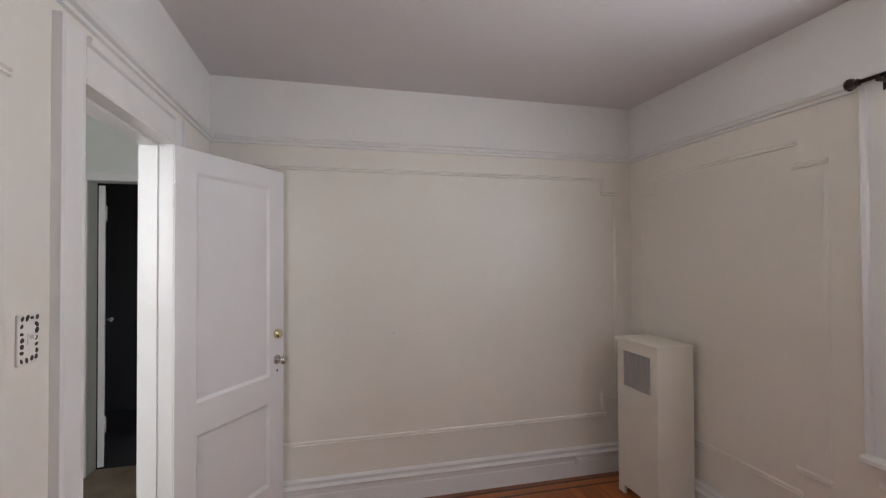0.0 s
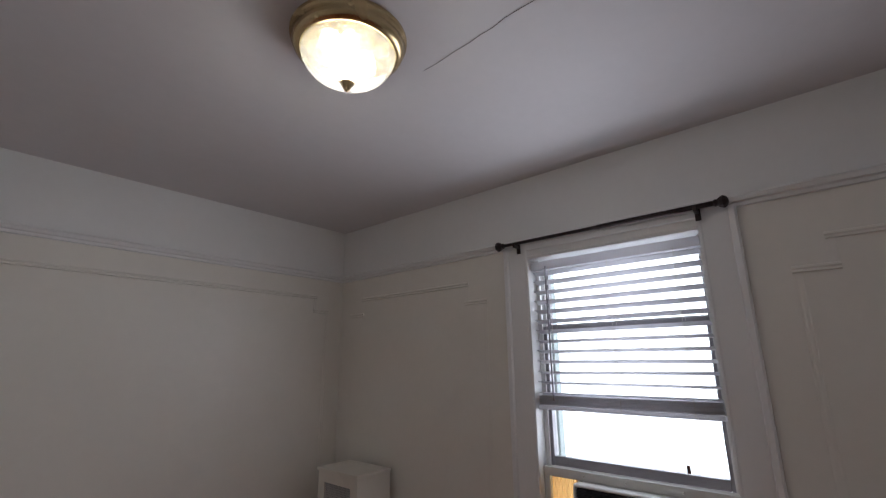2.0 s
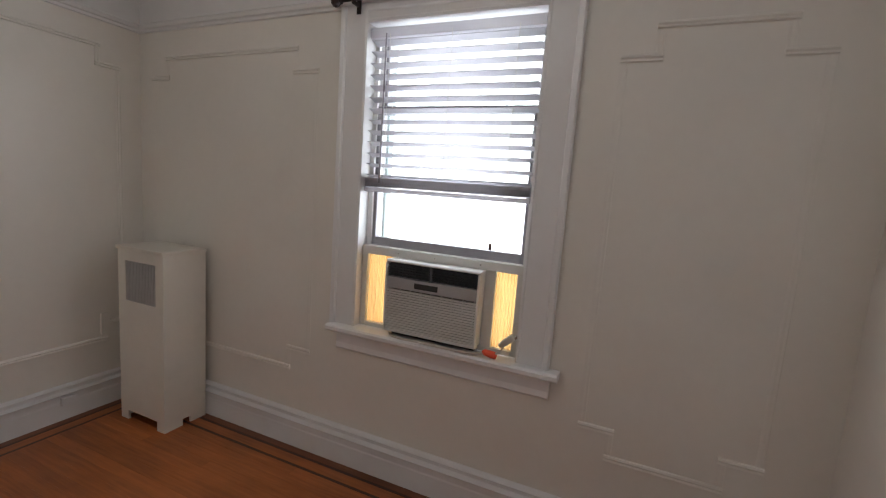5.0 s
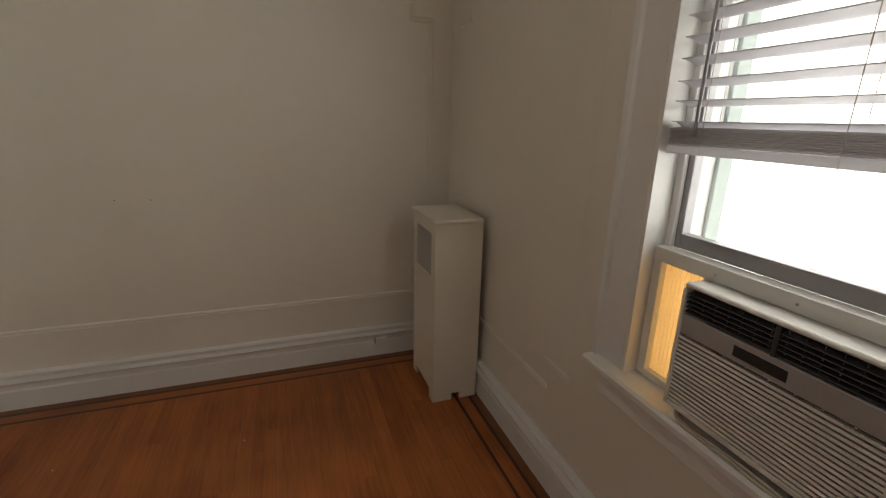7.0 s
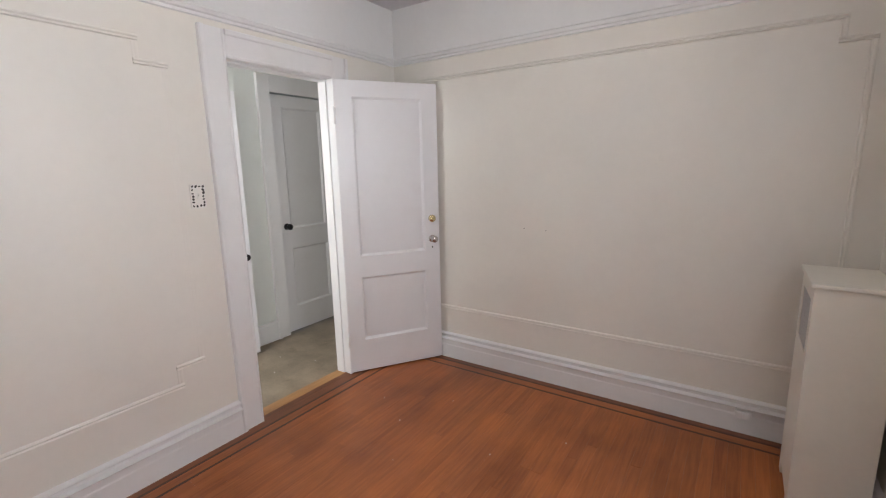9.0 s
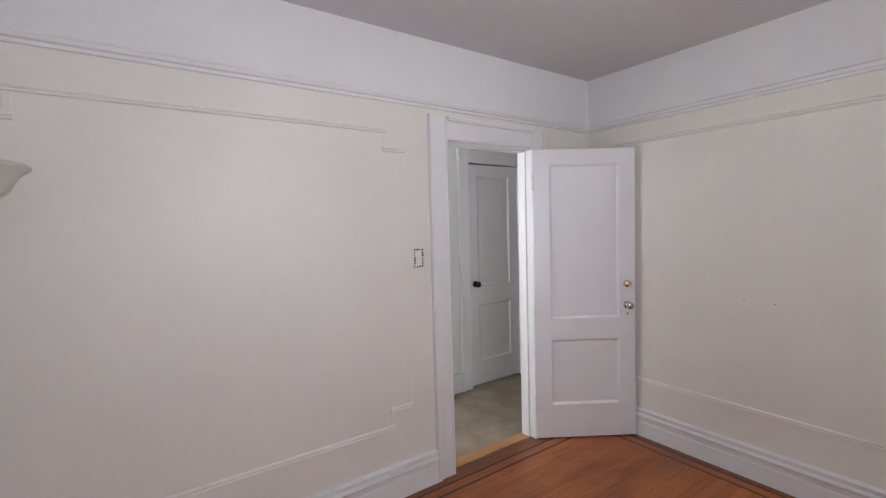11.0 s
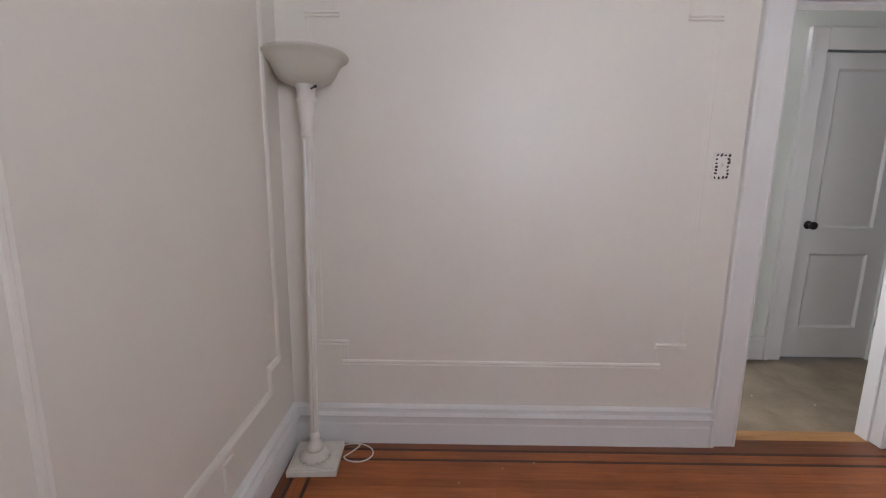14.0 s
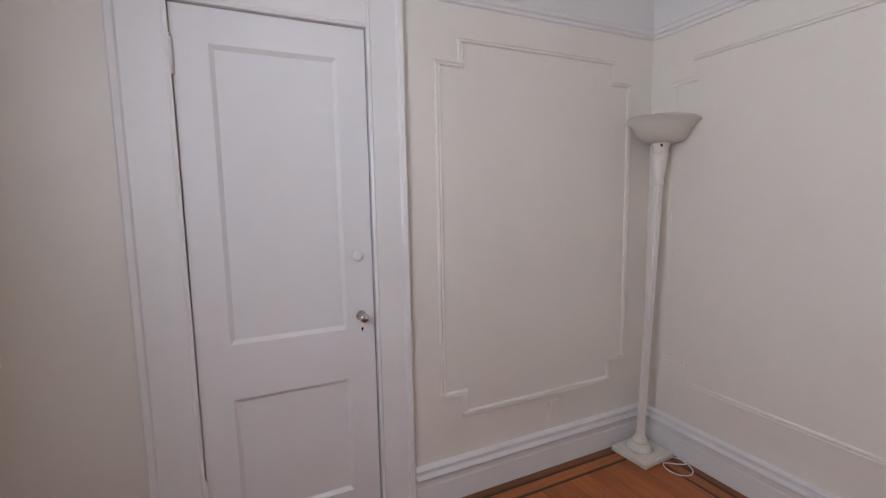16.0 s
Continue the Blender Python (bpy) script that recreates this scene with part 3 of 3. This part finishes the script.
VB, SB = 0.258, 0.206                                 # lower edges of the vent and of the control strip
ac_box("body", ACW, 0.034, 0.34, -hw + 0.004, hw - 0.004, 0.0, hh - 0.004, 0.010)
bm = bmesh.new()                                      # front frame
box(bm, 0, 0.0335, -hw, -hw + 0.011, 0, hh - 0.012)
box(bm, 0, 0.0335, hw - 0.011, hw, 0, hh - 0.012)
prism(bm, [[(0.006, y, hh - 0.012), (0.0335, y, hh - 0.012), (0.060, y, hh), (0.010, y, hh), (0.004, y, hh - 0.006)] for y in (-hw, hw)])
box(bm, 0, 0.0335, -hw + 0.011, hw - 0.011, 0, 0.014)
obj("front_frame", bm, ACW, ac, bevel=0.003)
ac_box("vent_box", ACDARK, 0.026, 0.033, -hw + 0.011, hw - 0.011, VB, hh - 0.012, 0)
bm = bmesh.new()
for i in range(5):
    z = VB + 0.005 + i * 0.0115
    prism(bm, [[(0.004, y, z), (0.022, y, z + 0.006), (0.023, y, z + 0.008), (0.004, y, z + 0.0025)] for y in (-hw + 0.012, hw - 0.012)])
for i in range(14):
    y = -hw + 0.020 + i * 0.032
    box(bm, 0.010, 0.024, y, y + 0.002, VB + 0.002, hh - 0.013)
box(bm, 0.002, 0.022, -0.005, 0.005, VB, hh - 0.012)
obj("louvre", bm, ACLOUV, ac)
ac_box("control_strip", ACSIL, 0.001, 0.0325, -hw + 0.011, hw - 0.011, SB, VB)
ac_box("display", ACDARK, -0.0005, 0.003, -0.038, 0.078, SB + 0.012, SB + 0.038, 0.002)
bm = bmesh.new()
for i in range(3):
    box(bm, -0.0003, 0.002, -hw + 0.045 + i * 0.016, -hw + 0.055 + i * 0.016, SB - 0.008, SB - 0.005)
obj("maker_mark", bm, ACSIL, ac)
bm = bmesh.new()
for i in range(16):
    z = 0.016 + i * 0.0117
    prism(bm, [[(0.003, y, z), (0.020, y, z + 0.002), (0.020, y, z + 0.0060), (0.003, y, z + 0.0070)] for y in (-hw + 0.011, hw - 0.011)])
for i in range(9):
    y = -hw + 0.022 + i * 0.0515
    box(bm, 0.012, 0.022, y, y + 0.003, 0.014, SB)
obj("intake_grille", bm, ACW, ac)
ac_box("filter", ACFILT, 0.026, 0.033, -hw + 0.011, hw - 0.011, 0.014, SB, 0)
for a, b in ((AY1 + 0.012, WY1 - 0.030), (WY0 + 0.032, AY0 - 0.042)):
    bm = bmesh.new()                                  # pleated side curtain
    k = max(8, int((b - a) / 0.0065))
    pts = [(0.095 + (0.006 if i % 2 else 0), a + (b - a) * i / k) for i in range(k + 1)]
    for (x0, y0), (x1, y1) in zip(pts, pts[1:]):
        q = [bm.verts.new(p) for p in ((x0, y0 - ACY, -0.006), (x1, y1 - ACY, -0.006), (x1, y1 - ACY, hh), (x0, y0 - ACY, hh))]
        bm.faces.new(q)
    tagged(obj("side_curtain", bm, YELLOW, ac), "yellowed pleated vinyl side curtain")
bm = bmesh.new()                                      # window frame of the unit, round both curtains
for a, b in ((WY0 + 0.002, WY0 + 0.033), (AY0 - 0.043, AY0 + 0.003), (AY1 - 0.003, AY1 + 0.013), (WY1 - 0.031, WY1 - 0.002)):
    box(bm, 0.078, 0.110, a - ACY, b - ACY, -0.024, hh - 0.001)
box(bm, 0.076, 0.1225, WY0 + 0.002 - ACY, WY1 - 0.002 - ACY, hh - 0.001, 1.1365 - AZ0)
box(bm, 0.076, 0.112, WY0 + 0.034 - ACY, WY1 - 0.032 - ACY, -0.025, -0.004)
obj("mounting_frame", bm, ACW, ac, bevel=0.002)
for y in (-0.20, 0.02, 0.21):
    bm = bmesh.new()
    lathe(bm, [(0.0005, 0), (0.004, 0), (0.0035, 0.002), (0.0005, 0.0026)], 8, Matrix.Translation((0.076, y, hh + 0.018)) @ pose(0, 0, 0, 0, -90, 0))
    obj("screw", bm, CHROME, ac)
ac_box("foot", ACDARK, 0.05, 0.30, -hw + 0.02, hw - 0.02, -0.0265, 0.0)
tagged(ac, "white window air conditioner with dark louvres on the sill", "air conditioner")

plug = empty("power_plug", Matrix.Translation((2.792, 1.130, 0.737)))
bm = bmesh.new()
box(bm, -0.016, 0.016, -0.034, 0.034, -0.014, 0.014)
box(bm, -0.011, 0.011, 0.034, 0.048, -0.010, 0.010)
bm.transform(Matrix.Translation((0.012, -0.004, 0.085)) @ pose(0, 0, 0, -42, 0, 0))
obj("plug_body", bm, GREYP, plug, bevel=0.006)
bm = bmesh.new()
lathe(bm, [(0.001, -0.032), (0.014, -0.030), (0.016, -0.008), (0.0135, 0.022), (0.006, 0.033), (0.001, 0.034)], 14, Matrix.Translation((-0.004, 0.066, 0.0165)) @ pose(0, 0, 0, -78, 0, 12))
tagged(obj("orange_cap", bm, ORANGE, plug, True), "bright orange plastic plug cap")
tube("plug_lead", [(-0.01, 0.04, 0.024), (0, 0.02, 0.03), (0.006, 0.016, 0.045), (0.010, 0.012, 0.066)], 0.0045, GREYP, plug)
for x in (-0.008, 0.008):
    bm = bmesh.new()
    box(bm, x - 0.001, x + 0.001, 0.0, 0.016, -0.004, 0.004)
    bm.transform(Matrix.Translation((0.012, -0.042, 0.108)) @ pose(0, 0, 0, -42, 0, 0))
    obj("prong", bm, CHROME, plug)
tagged(plug, "grey safety plug with orange cap on the sill", "plug")
for off, zz in ((0.0, 0.7395), (0.007, 0.7400)):
    tagged(tube("air_conditioner_cable", [(2.815, 1.700 - off, zz), (2.785, 1.690, zz), (2.768 + off, 1.650, zz), (2.767 + off, 1.590, zz), (2.774 + off, 1.530, zz), (2.766 + off, 1.470, zz + off), (2.769 + off, 1.400, zz), (2.766 + off, 1.330, zz + 0.002), (2.770 + off, 1.270, zz + 0.004), (2.780, 1.225, zz + 0.014)], 0.0042, CABLE), "pale power cord lying along the window sill", "cord")

# ---- radiator cover ----
rad = empty("radiator_cover", Matrix.Translation((2.656, 3.095, 0)))
hx, hy, top = 0.125, 0.187, 0.984
bm = bmesh.new()
t = 0.014
gz0, gz1, gy0, gy1 = 0.700, 0.925, -0.125, 0.125
box(bm, -hx, -hx + t, -hy, gy0, 0.0, top)             # west face round the grille, on two feet
box(bm, -hx, -hx + t, gy1, hy, 0.0, top)
box(bm, -hx, -hx + t, gy0, gy1, 0.055, gz0)
box(bm, -hx, -hx + t, gy0, gy1, gz1, top)
box(bm, -hx + t, -0.018, -hy, -hy + t, 0.0, top)      # south face with a pipe notch
box(bm, 0.030, hx, -hy, -hy + t, 0.0, top)
box(bm, -0.018, 0.030, -hy, -hy + t, 0.038, top)
box(bm, hx - t, hx, -hy + t, hy, 0.0, top)
box(bm, -hx + t, hx - t, hy - t, hy, 0.0, top)
obj("cabinet_body", bm, COVERP, rad)
bm = bmesh.new()
box(bm, -hx - 0.012, hx - 0.002, -hy - 0.012, hy + 0.006, top + 0.002, top + 0.020)
obj("lid", bm, COVERP, rad, bevel=0.004)
bm = bmesh.new()
for i in range(21):
    y = gy0 + 0.0125 * i
    box(bm, -hx + 0.003, -hx + 0.006, y - 0.002, y + 0.002, gz0, gz1)
for i in range(19):
    z = gz0 + 0.0125 * i
    box(bm, -hx + 0.0065, -hx + 0.0095, gy0, gy1, z - 0.002, z + 0.002)
tagged(obj("grille", bm, GRILLE, rad), "grey metal lattice grille")
bm = bmesh.new()
box(bm, -hx + 0.016, -hx + 0.020, gy0 - 0.01, gy1 + 0.01, gz0 - 0.01, gz1 + 0.01)
obj("grille_back", bm, GRILLEBACK, rad)
tagged(rad, "tall cream painted radiator cover with grille in corner", "radiator cover")

# ---- floor lamp ----
LX, LY = 0.188, 0.150
lamp = empty("floor_lamp", Matrix.Translation((LX, LY, 0)))
bm = bmesh.new()
box(bm, -0.132, 0.092, -0.105, 0.112, 0.0, 0.028)
box(bm, -0.120, 0.080, -0.093, 0.100, 0.028, 0.036)
obj("base", bm, STONE, lamp, bevel=0.006).matrix_basis = pose(0, 0, 0, 0, 0, 3)
LEAN = pose(0, 0, 0, 0.0, -3.2, 0)
bm = bmesh.new()
lathe(bm, [(0.001, 0.034), (0.066, 0.034), (0.064, 0.046), (0.052, 0.064), (0.042, 0.074)], 32, LEAN, 1, 0.09)
lathe(bm, [(0.001, 0.070), (0.040, 0.072), (0.039, 0.088), (0.031, 0.104), (0.022, 0.116), (0.021, 0.126), (0.023, 0.136), (0.016, 0.156), (0.001, 0.160)], 24, LEAN)
obj("pedestal", bm, STONE, lamp, True)
bm = bmesh.new()
lathe(bm, [(0.001, 0.156), (0.0175, 0.158), (0.0182, 0.50), (0.0190, 1.0), (0.0200, 1.452), (0.001, 1.453)], 20, LEAN, 1, 0.09)
obj("fluted_pole", bm, POLE, lamp)
bm = bmesh.new()
lathe(bm, [(0.001, 1.448), (0.023, 1.450), (0.025, 1.456), (0.020, 1.461), (0.025, 1.467), (0.025, 1.473), (0.021, 1.478), (0.027, 1.500), (0.034, 1.545), (0.037, 1.592), (0.042, 1.596), (0.042, 1.602), (0.036, 1.607), (0.037, 1.640), (0.043, 1.654), (0.046, 1.662), (0.001, 1.663)], 28, LEAN)
obj("neck", bm, POLE, lamp, True)
bm = bmesh.new()
outer = [(0.040, 1.658), (0.075, 1.663), (0.103, 1.677), (0.121, 1.700), (0.131, 1.724), (0.143, 1.744), (0.160, 1.759), (0.173, 1.767), (0.174, 1.774)]
inner = [(r - 0.005, z + 0.004) for r, z in outer[::-1]]
lathe(bm, outer + inner, 40, LEAN)
tagged(obj("shade", bm, SHADE, lamp, True), "cloudy ivory glass bowl shade")
bm = bmesh.new()
lathe(bm, [(0.001, 0), (0.004, 0), (0.004, 0.040), (0.006, 0.041), (0.006, 0.052), (0.001, 0.053)], 10, LEAN @ Matrix.Translation((0.030, 0.030, 1.640)) @ pose(0, 0, 0, 90, 0, 125))
obj("switch_knob", bm, BLACK, lamp)
tagged(lamp, "white torchiere floor lamp on a square base", "floor lamp")
tagged(tube("lamp_cord", [(0.060, 0.255, 0.006), (0.053, 0.249, 0.005), (0.046, 0.278, 0.008), (0.046, 0.328, 0.011), (0.066, 0.387, 0.005), (0.126, 0.412, 0.008), (0.182, 0.379, 0.011), (0.183, 0.315, 0.005), (0.152, 0.261, 0.008), (0.136, 0.286, 0.011), (0.083, 0.313, 0.005), (0.046, 0.345, 0.008), (0.046, 0.295, 0.011)], 0.0032, PLATE), "white lamp cord looped on the floor", "cord")

# ---- ceiling light ----
cl = empty("ceiling_light", Matrix.Translation((1.485, 1.728, HT)))
bm = bmesh.new()
lathe(bm, [(0.176, 0), (0.180, -0.006), (0.178, -0.018), (0.166, -0.026), (0.172, -0.034), (0.166, -0.048), (0.150, -0.058), (0.142, -0.056), (0.145, -0.040), (0.150, -0.002)], 48)
obj("ring", bm, BRASS, cl, True)
bm = bmesh.new()
lathe(bm, [(0.143 * math.cos(a), -0.052 - 0.105 * math.sin(a)) for a in np.linspace(0, 1.50, 10)], 120, None, 1, 0.016)
obj("ribbed_dome", bm, DOME, cl)
bm = bmesh.new()
lathe(bm, [(0.001, -0.154), (0.020, -0.155), (0.022, -0.160), (0.012, -0.168), (0.014, -0.176), (0.007, -0.184), (0.001, -0.190)], 16)
obj("finial", bm, BRASS, cl, True)
for s in (-1, 1):
    bm = bmesh.new()
    lathe(bm, [(0.001, -0.03), (0.016, -0.03), (0.026, -0.01), (0.028, 0.010), (0.016, 0.03), (0.001, 0.034)], 14, Matrix.Translation((s * 0.065, 0, -0.065)) @ pose(0, 0, 0, 0, 90, 0))
    obj("bulb", bm, BULB, cl, True)
tagged(cl, "brass flush ceiling light with ribbed glass dome, lit", "ceiling light")

# ---- small things on the walls ----
sw = empty("light_switch", Matrix.Translation((0, 1.942, 1.352)))
bm = bmesh.new()
box(bm, 0, 0.007, -0.038, 0.038, -0.060, 0.060)
obj("cover_plate", bm, PLATE, sw, bevel=0.003)
rs = random.Random(4)
spots = [(-0.026 + 0.0175 * i, k * 0.048) for i in range(4) for k in (-1, 1)] + [(k * 0.026, -0.030 + 0.015 * i) for i in range(5) for k in (-1, 1)]
for y, z in spots:
    bm = bmesh.new()
    r = rs.uniform(0.0062, 0.0095)
    lathe(bm, [(0.0004, 0), (r, 0), (r * 0.85, 0.0012), (0.0004, 0.0014)], 6, Matrix.Translation((0.0071, y + rs.uniform(-0.002, 0.002), z + rs.uniform(-0.002, 0.002))) @ pose(0, 0, 0, 0, 90, 0) @ pose(0, 0, 0, 0, 0, rs.uniform(0, 180)) @ Matrix.Diagonal((1, rs.uniform(0.55, 0.9), 1, 1)))
    obj("mosaic_chip", bm, BLACKDOT, sw)
bm = bmesh.new()
box(bm, 0.006, 0.009, -0.007, 0.007, -0.014, 0.014)
box(bm, 0.009, 0.019, -0.004, 0.004, 0.000, 0.009)
obj("toggle", bm, PLATE, sw, bevel=0.001)
tagged(sw, "white switch plate with dark mosaic chips", "light switch")


def painted_plate(name, side, u, z, w, h, d, m, label, category):
    bm = bmesh.new()
    wbox(bm, side, u - w / 2, u + w / 2, 0, d, z - h / 2, z + h / 2)
    for s in (-1, 1):
        wbox(bm, side, u - w * 0.14, u + w * 0.14, d, d + 0.0015, z + s * h * 0.2 - h * 0.09, z + s * h * 0.2 + h * 0.09)
    return tagged(obj(name, bm, m, bevel=0.0015), label, category)


painted_plate("wall_outlet", "south", 0.655, 0.300, 0.062, 0.105, 0.010, CREAM, "painted-over electrical outlet above the baseboard", "outlet")
painted_plate("wall_plate", "north", 2.585, 0.500, 0.045, 0.120, 0.012, CREAM, "painted-over blank plate beside the radiator cover", "wall plate")
bm = bmesh.new()
wbox(bm, "north", 2.335, 2.410, 0.023, 0.050, 0.090, 0.136)
wbox(bm, "north", 2.344, 2.401, 0.050, 0.054, 0.097, 0.129)
tagged(obj("phone_jack", bm, TRIM, bevel=0.003), "white painted phone jack box on the baseboard", "phone jack")
for x, z in ((1.075, 1.049), (1.229, 1.045)):
    bm = bmesh.new()
    lathe(bm, [(0.001, 0), (0.0014, 0), (0.0014, 0.006), (0.003, 0.007), (0.003, 0.008), (0.001, 0.009)], 8, Matrix.Translation((x, LN, z)) @ pose(0, 0, 0, 90))
    tagged(obj("nail", bm, NAIL), "small dark nail stuck in the plaster", "nail", group="nails in the wall")

# ---- hall beyond the doorway ----
HX = -1.04
bm = bmesh.new()
box(bm, HX - 0.16, HX, 0.3, 3.155 - 0.02, 0, HT)
box(bm, HX - 0.16, HX, 3.795, 4.42, 0, HT)
box(bm, HX - 0.16, HX, 3.135, 3.795, 2.12, HT)
tagged(obj("wall_hall_west", bm, HALLP), "pale painted hall wall with a closed door", "wall", kind="structure")
bm = bmesh.new()
box(bm, HX, -0.985, 4.34, 4.46, 0, HT)
box(bm, -0.985, -0.265, 4.34, 4.46, 2.09, HT)
box(bm, -0.265, 0.0, 4.34, 4.46, 0, HT)
tagged(obj("wall_hall_north", bm, HALLP), "pale painted hall end wall with an open doorway", "wall", kind="structure")
bm = bmesh.new()
box(bm, -TW, 0.0, LN + T, 4.34, 0, HT)
tagged(obj("wall_hall_east", bm, HALLP), "plain pale hall side wall", "wall", kind="structure")
bm = bmesh.new()
box(bm, HX, -TW, 0.30, 0.45, 0, HT)
tagged(obj("wall_hall_south", bm, HALLP), "plain pale hall end wall", "wall", kind="structure")
bm = bmesh.new()
box(bm, HX - 0.2, -TW - 0.002, 0.3, 4.46, -0.06, -0.004)
tagged(obj("floor_hall", bm, HALLF), "worn grey hall floor with stains", "floor", kind="structure")
# room past the end doorway; near-black walls and floor stand for its darkness
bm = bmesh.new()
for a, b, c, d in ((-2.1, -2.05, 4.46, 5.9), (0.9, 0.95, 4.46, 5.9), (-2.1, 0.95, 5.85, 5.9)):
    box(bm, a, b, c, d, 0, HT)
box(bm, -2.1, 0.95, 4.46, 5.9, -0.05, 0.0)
tagged(obj("wall_dark_room", bm, DARK), "unlit room beyond the hall, its darkness put into near-black walls", "wall", kind="structure")
bm = bmesh.new()
for a, b in ((-1.04, -0.985), (-0.265, -0.20)):
    box(bm, a, b, 4.318, 4.34, 0, 2.15)
box(bm, -0.985, -0.265, 4.318, 4.34, 2.09, 2.15)
tagged(obj("hall_end_casing_trim", bm, TRIM, bevel=0.004), "white painted casing of the hall doorway", "trim", kind="structure")
far = empty("door_3", pose(-0.935, 4.46, 0.012, 0, 0, 113))
leaf("leaf", 0.70, 2.06, 0.038, [(0.24, 0.70), (0.86, 1.94)], DOORP, far)
knob("knob", fit_at(0.64, 0, 1.0), CHROME, far, 0.024)
for z in (0.3, 1.85):
    hinge(Matrix.Translation((0, -0.006, z)), far)
tagged(far, "white panelled door standing open into a dark room", "door", kind="structure")
hd = empty("door_4", pose(HX - 0.016, 3.159, 0.012, 0, 0, 90))
leaf("leaf", 0.632, 2.084, 0.038, [(0.225, 0.765), (0.945, 1.985)], DOORP, hd)
knob("knob", fit_at(0.070, 0, 0.965), BLACK, hd, 0.028, "black round door knob")
for z in (0.3, 1.9):
    hinge(Matrix.Translation((0.637, -0.022, z)), hd)
tagged(hd, "closed white two-panel hall door with black knob", "door", kind="structure")
bm = bmesh.new()
for a, b in ((3.030, 3.152), (3.797, 3.915)):
    box(bm, HX, HX + 0.018, a, b, 0, 2.24)
    box(bm, HX + 0.018, HX + 0.030, a if a < 3.5 else b - 0.025, a + 0.025 if a < 3.5 else b, 0, 2.24)
box(bm, HX, HX + 0.018, 3.152, 3.797, 2.105, 2.24)
tagged(obj("hall_door_casing_trim", bm, TRIM, bevel=0.003), "white painted casing round the hall door", "trim", kind="structure")
bm = bmesh.new()
box(bm, HX, HX + 0.020, 0.45, 3.028, 0, 0.175)
box(bm, HX, HX + 0.026, 0.45, 3.028, 0.145, 0.158)
tagged(obj("hall_baseboard", bm, TRIM, bevel=0.003), "white painted hall baseboard", "baseboard", kind="structure")
ho = empty("door_5", pose(-0.985, 2.085, 0.012, 0, 0, 83))
leaf("leaf", 0.68, 2.04, 0.038, [(0.24, 0.70), (0.86, 1.92)], DOORP, ho)
knob("knob", fit_at(0.630, 0, 0.800), BLACK, ho, 0.026, "black round door knob")
tagged(ho, "white hall door folded open against the wall", "door", kind="structure")

# ---- bedroom floor boards, last ----
bm = bmesh.new()
box(bm, -TW, WD + 0.2, -0.8, LN + 0.2, -0.06, -0.014)
floor = tagged(obj("floor", bm, WALNUT), "orange varnished oak strip floor with dark inlaid border", "floor", kind="structure")
shapes = {}


def board(name, x0, x1, y0, y1, m, turned=False):
    """One floor board with eased top edges; boards of one size share a mesh. The grain runs along local y."""
    w, l = (round(y1 - y0, 4), round(x1 - x0, 4)) if turned else (round(x1 - x0, 4), round(y1 - y0, 4))
    key = (w, l, m.name)
    if key not in shapes:
        b = bmesh.new()
        e, g = 0.0006, 0.00012
        rings = [[(-w / 2 + i, -l / 2 + i, z), (w / 2 - i, -l / 2 + i, z), (w / 2 - i, l / 2 - i, z), (-w / 2 + i, l / 2 - i, z)] for i, z in ((g, -0.014), (g, -0.0007), (g + e, 0.0))]
        prism(b, rings)
        bmesh.ops.recalc_face_normals(b, faces=b.faces)
        me = bpy.data.meshes.new(name)
        b.to_mesh(me)
        b.free()
        me.materials.append(m)
        shapes[key] = me
    ob = new(name, shapes[key])
    ob.parent = floor
    ob.matrix_basis = pose((x0 + x1) / 2, (y0 + y1) / 2, 0, 0, 0, 90 if turned else 0)


bands = ((0.0, 0.068, BROWN, "border_board"), (0.068, 0.084, WALNUT, "inlay_strip"), (0.084, 0.142, OAK, "border_board"), (0.142, 0.158, WALNUT, "inlay_strip"))
for a, b, m, nm in bands:
    board(nm, a, b, a, LN - a, m)
    board(nm, WD - b, WD - a, a, LN - a, m)
    board(nm, b, WD - b, a, b, m, True)
    board(nm, b, WD - b, LN - b, LN - a, m, True)
rb = random.Random(11)
cols = 44
w = (WD - 2 * 0.158) / cols
for c in range(cols):
    x = 0.158 + c * w
    y, end = 0.158, LN - 0.158
    cuts = sorted(round(rb.uniform(0.5, 3.0) / 0.05) * 0.05 for _ in range(2))
    ys = [y] + [k for i, k in enumerate(cuts) if i == 0 or k - cuts[i - 1] > 0.4] + [end]
    for a, b in zip(ys, ys[1:]):
        board("floor_board", x, x + w, a, b, OAK)
for a, b, m in ((-0.124, -0.083, PALEOAK), (-0.083, -0.040, PALEOAK), (-0.040, -0.0, BROWN)):
    board("threshold_board", a, b, DY0 + 0.001, DY1 - 0.001, m)
rc = random.Random(7)
for i in range(14):
    bm = bmesh.new()
    r = rc.uniform(0.003, 0.006)
    x, y = ((0.45, 2.75), (0.85, 2.95), (1.30, 2.60), (0.20, 1.0), (0.16, 1.15), (0.9, 2.3), (-0.5, 2.6), (-0.7, 2.8), (-0.4, 2.9), (1.6, 2.9), (2.0, 2.2), (1.2, 1.9), (0.3, 0.8), (0.7, 2.6))[i]
    bmesh.ops.create_icosphere(bm, subdivisions=1, radius=r)
    bm.transform(Matrix.Translation((x, y, 0.0010 if x > 0 else -0.003)) @ Matrix.Diagonal((1, rc.uniform(0.6, 1.5), 0.3, 1)))
    tagged(obj("paint_flake", bm, PLATE), "small white paint flake on the floor", "debris", group="paint flakes on the floor")
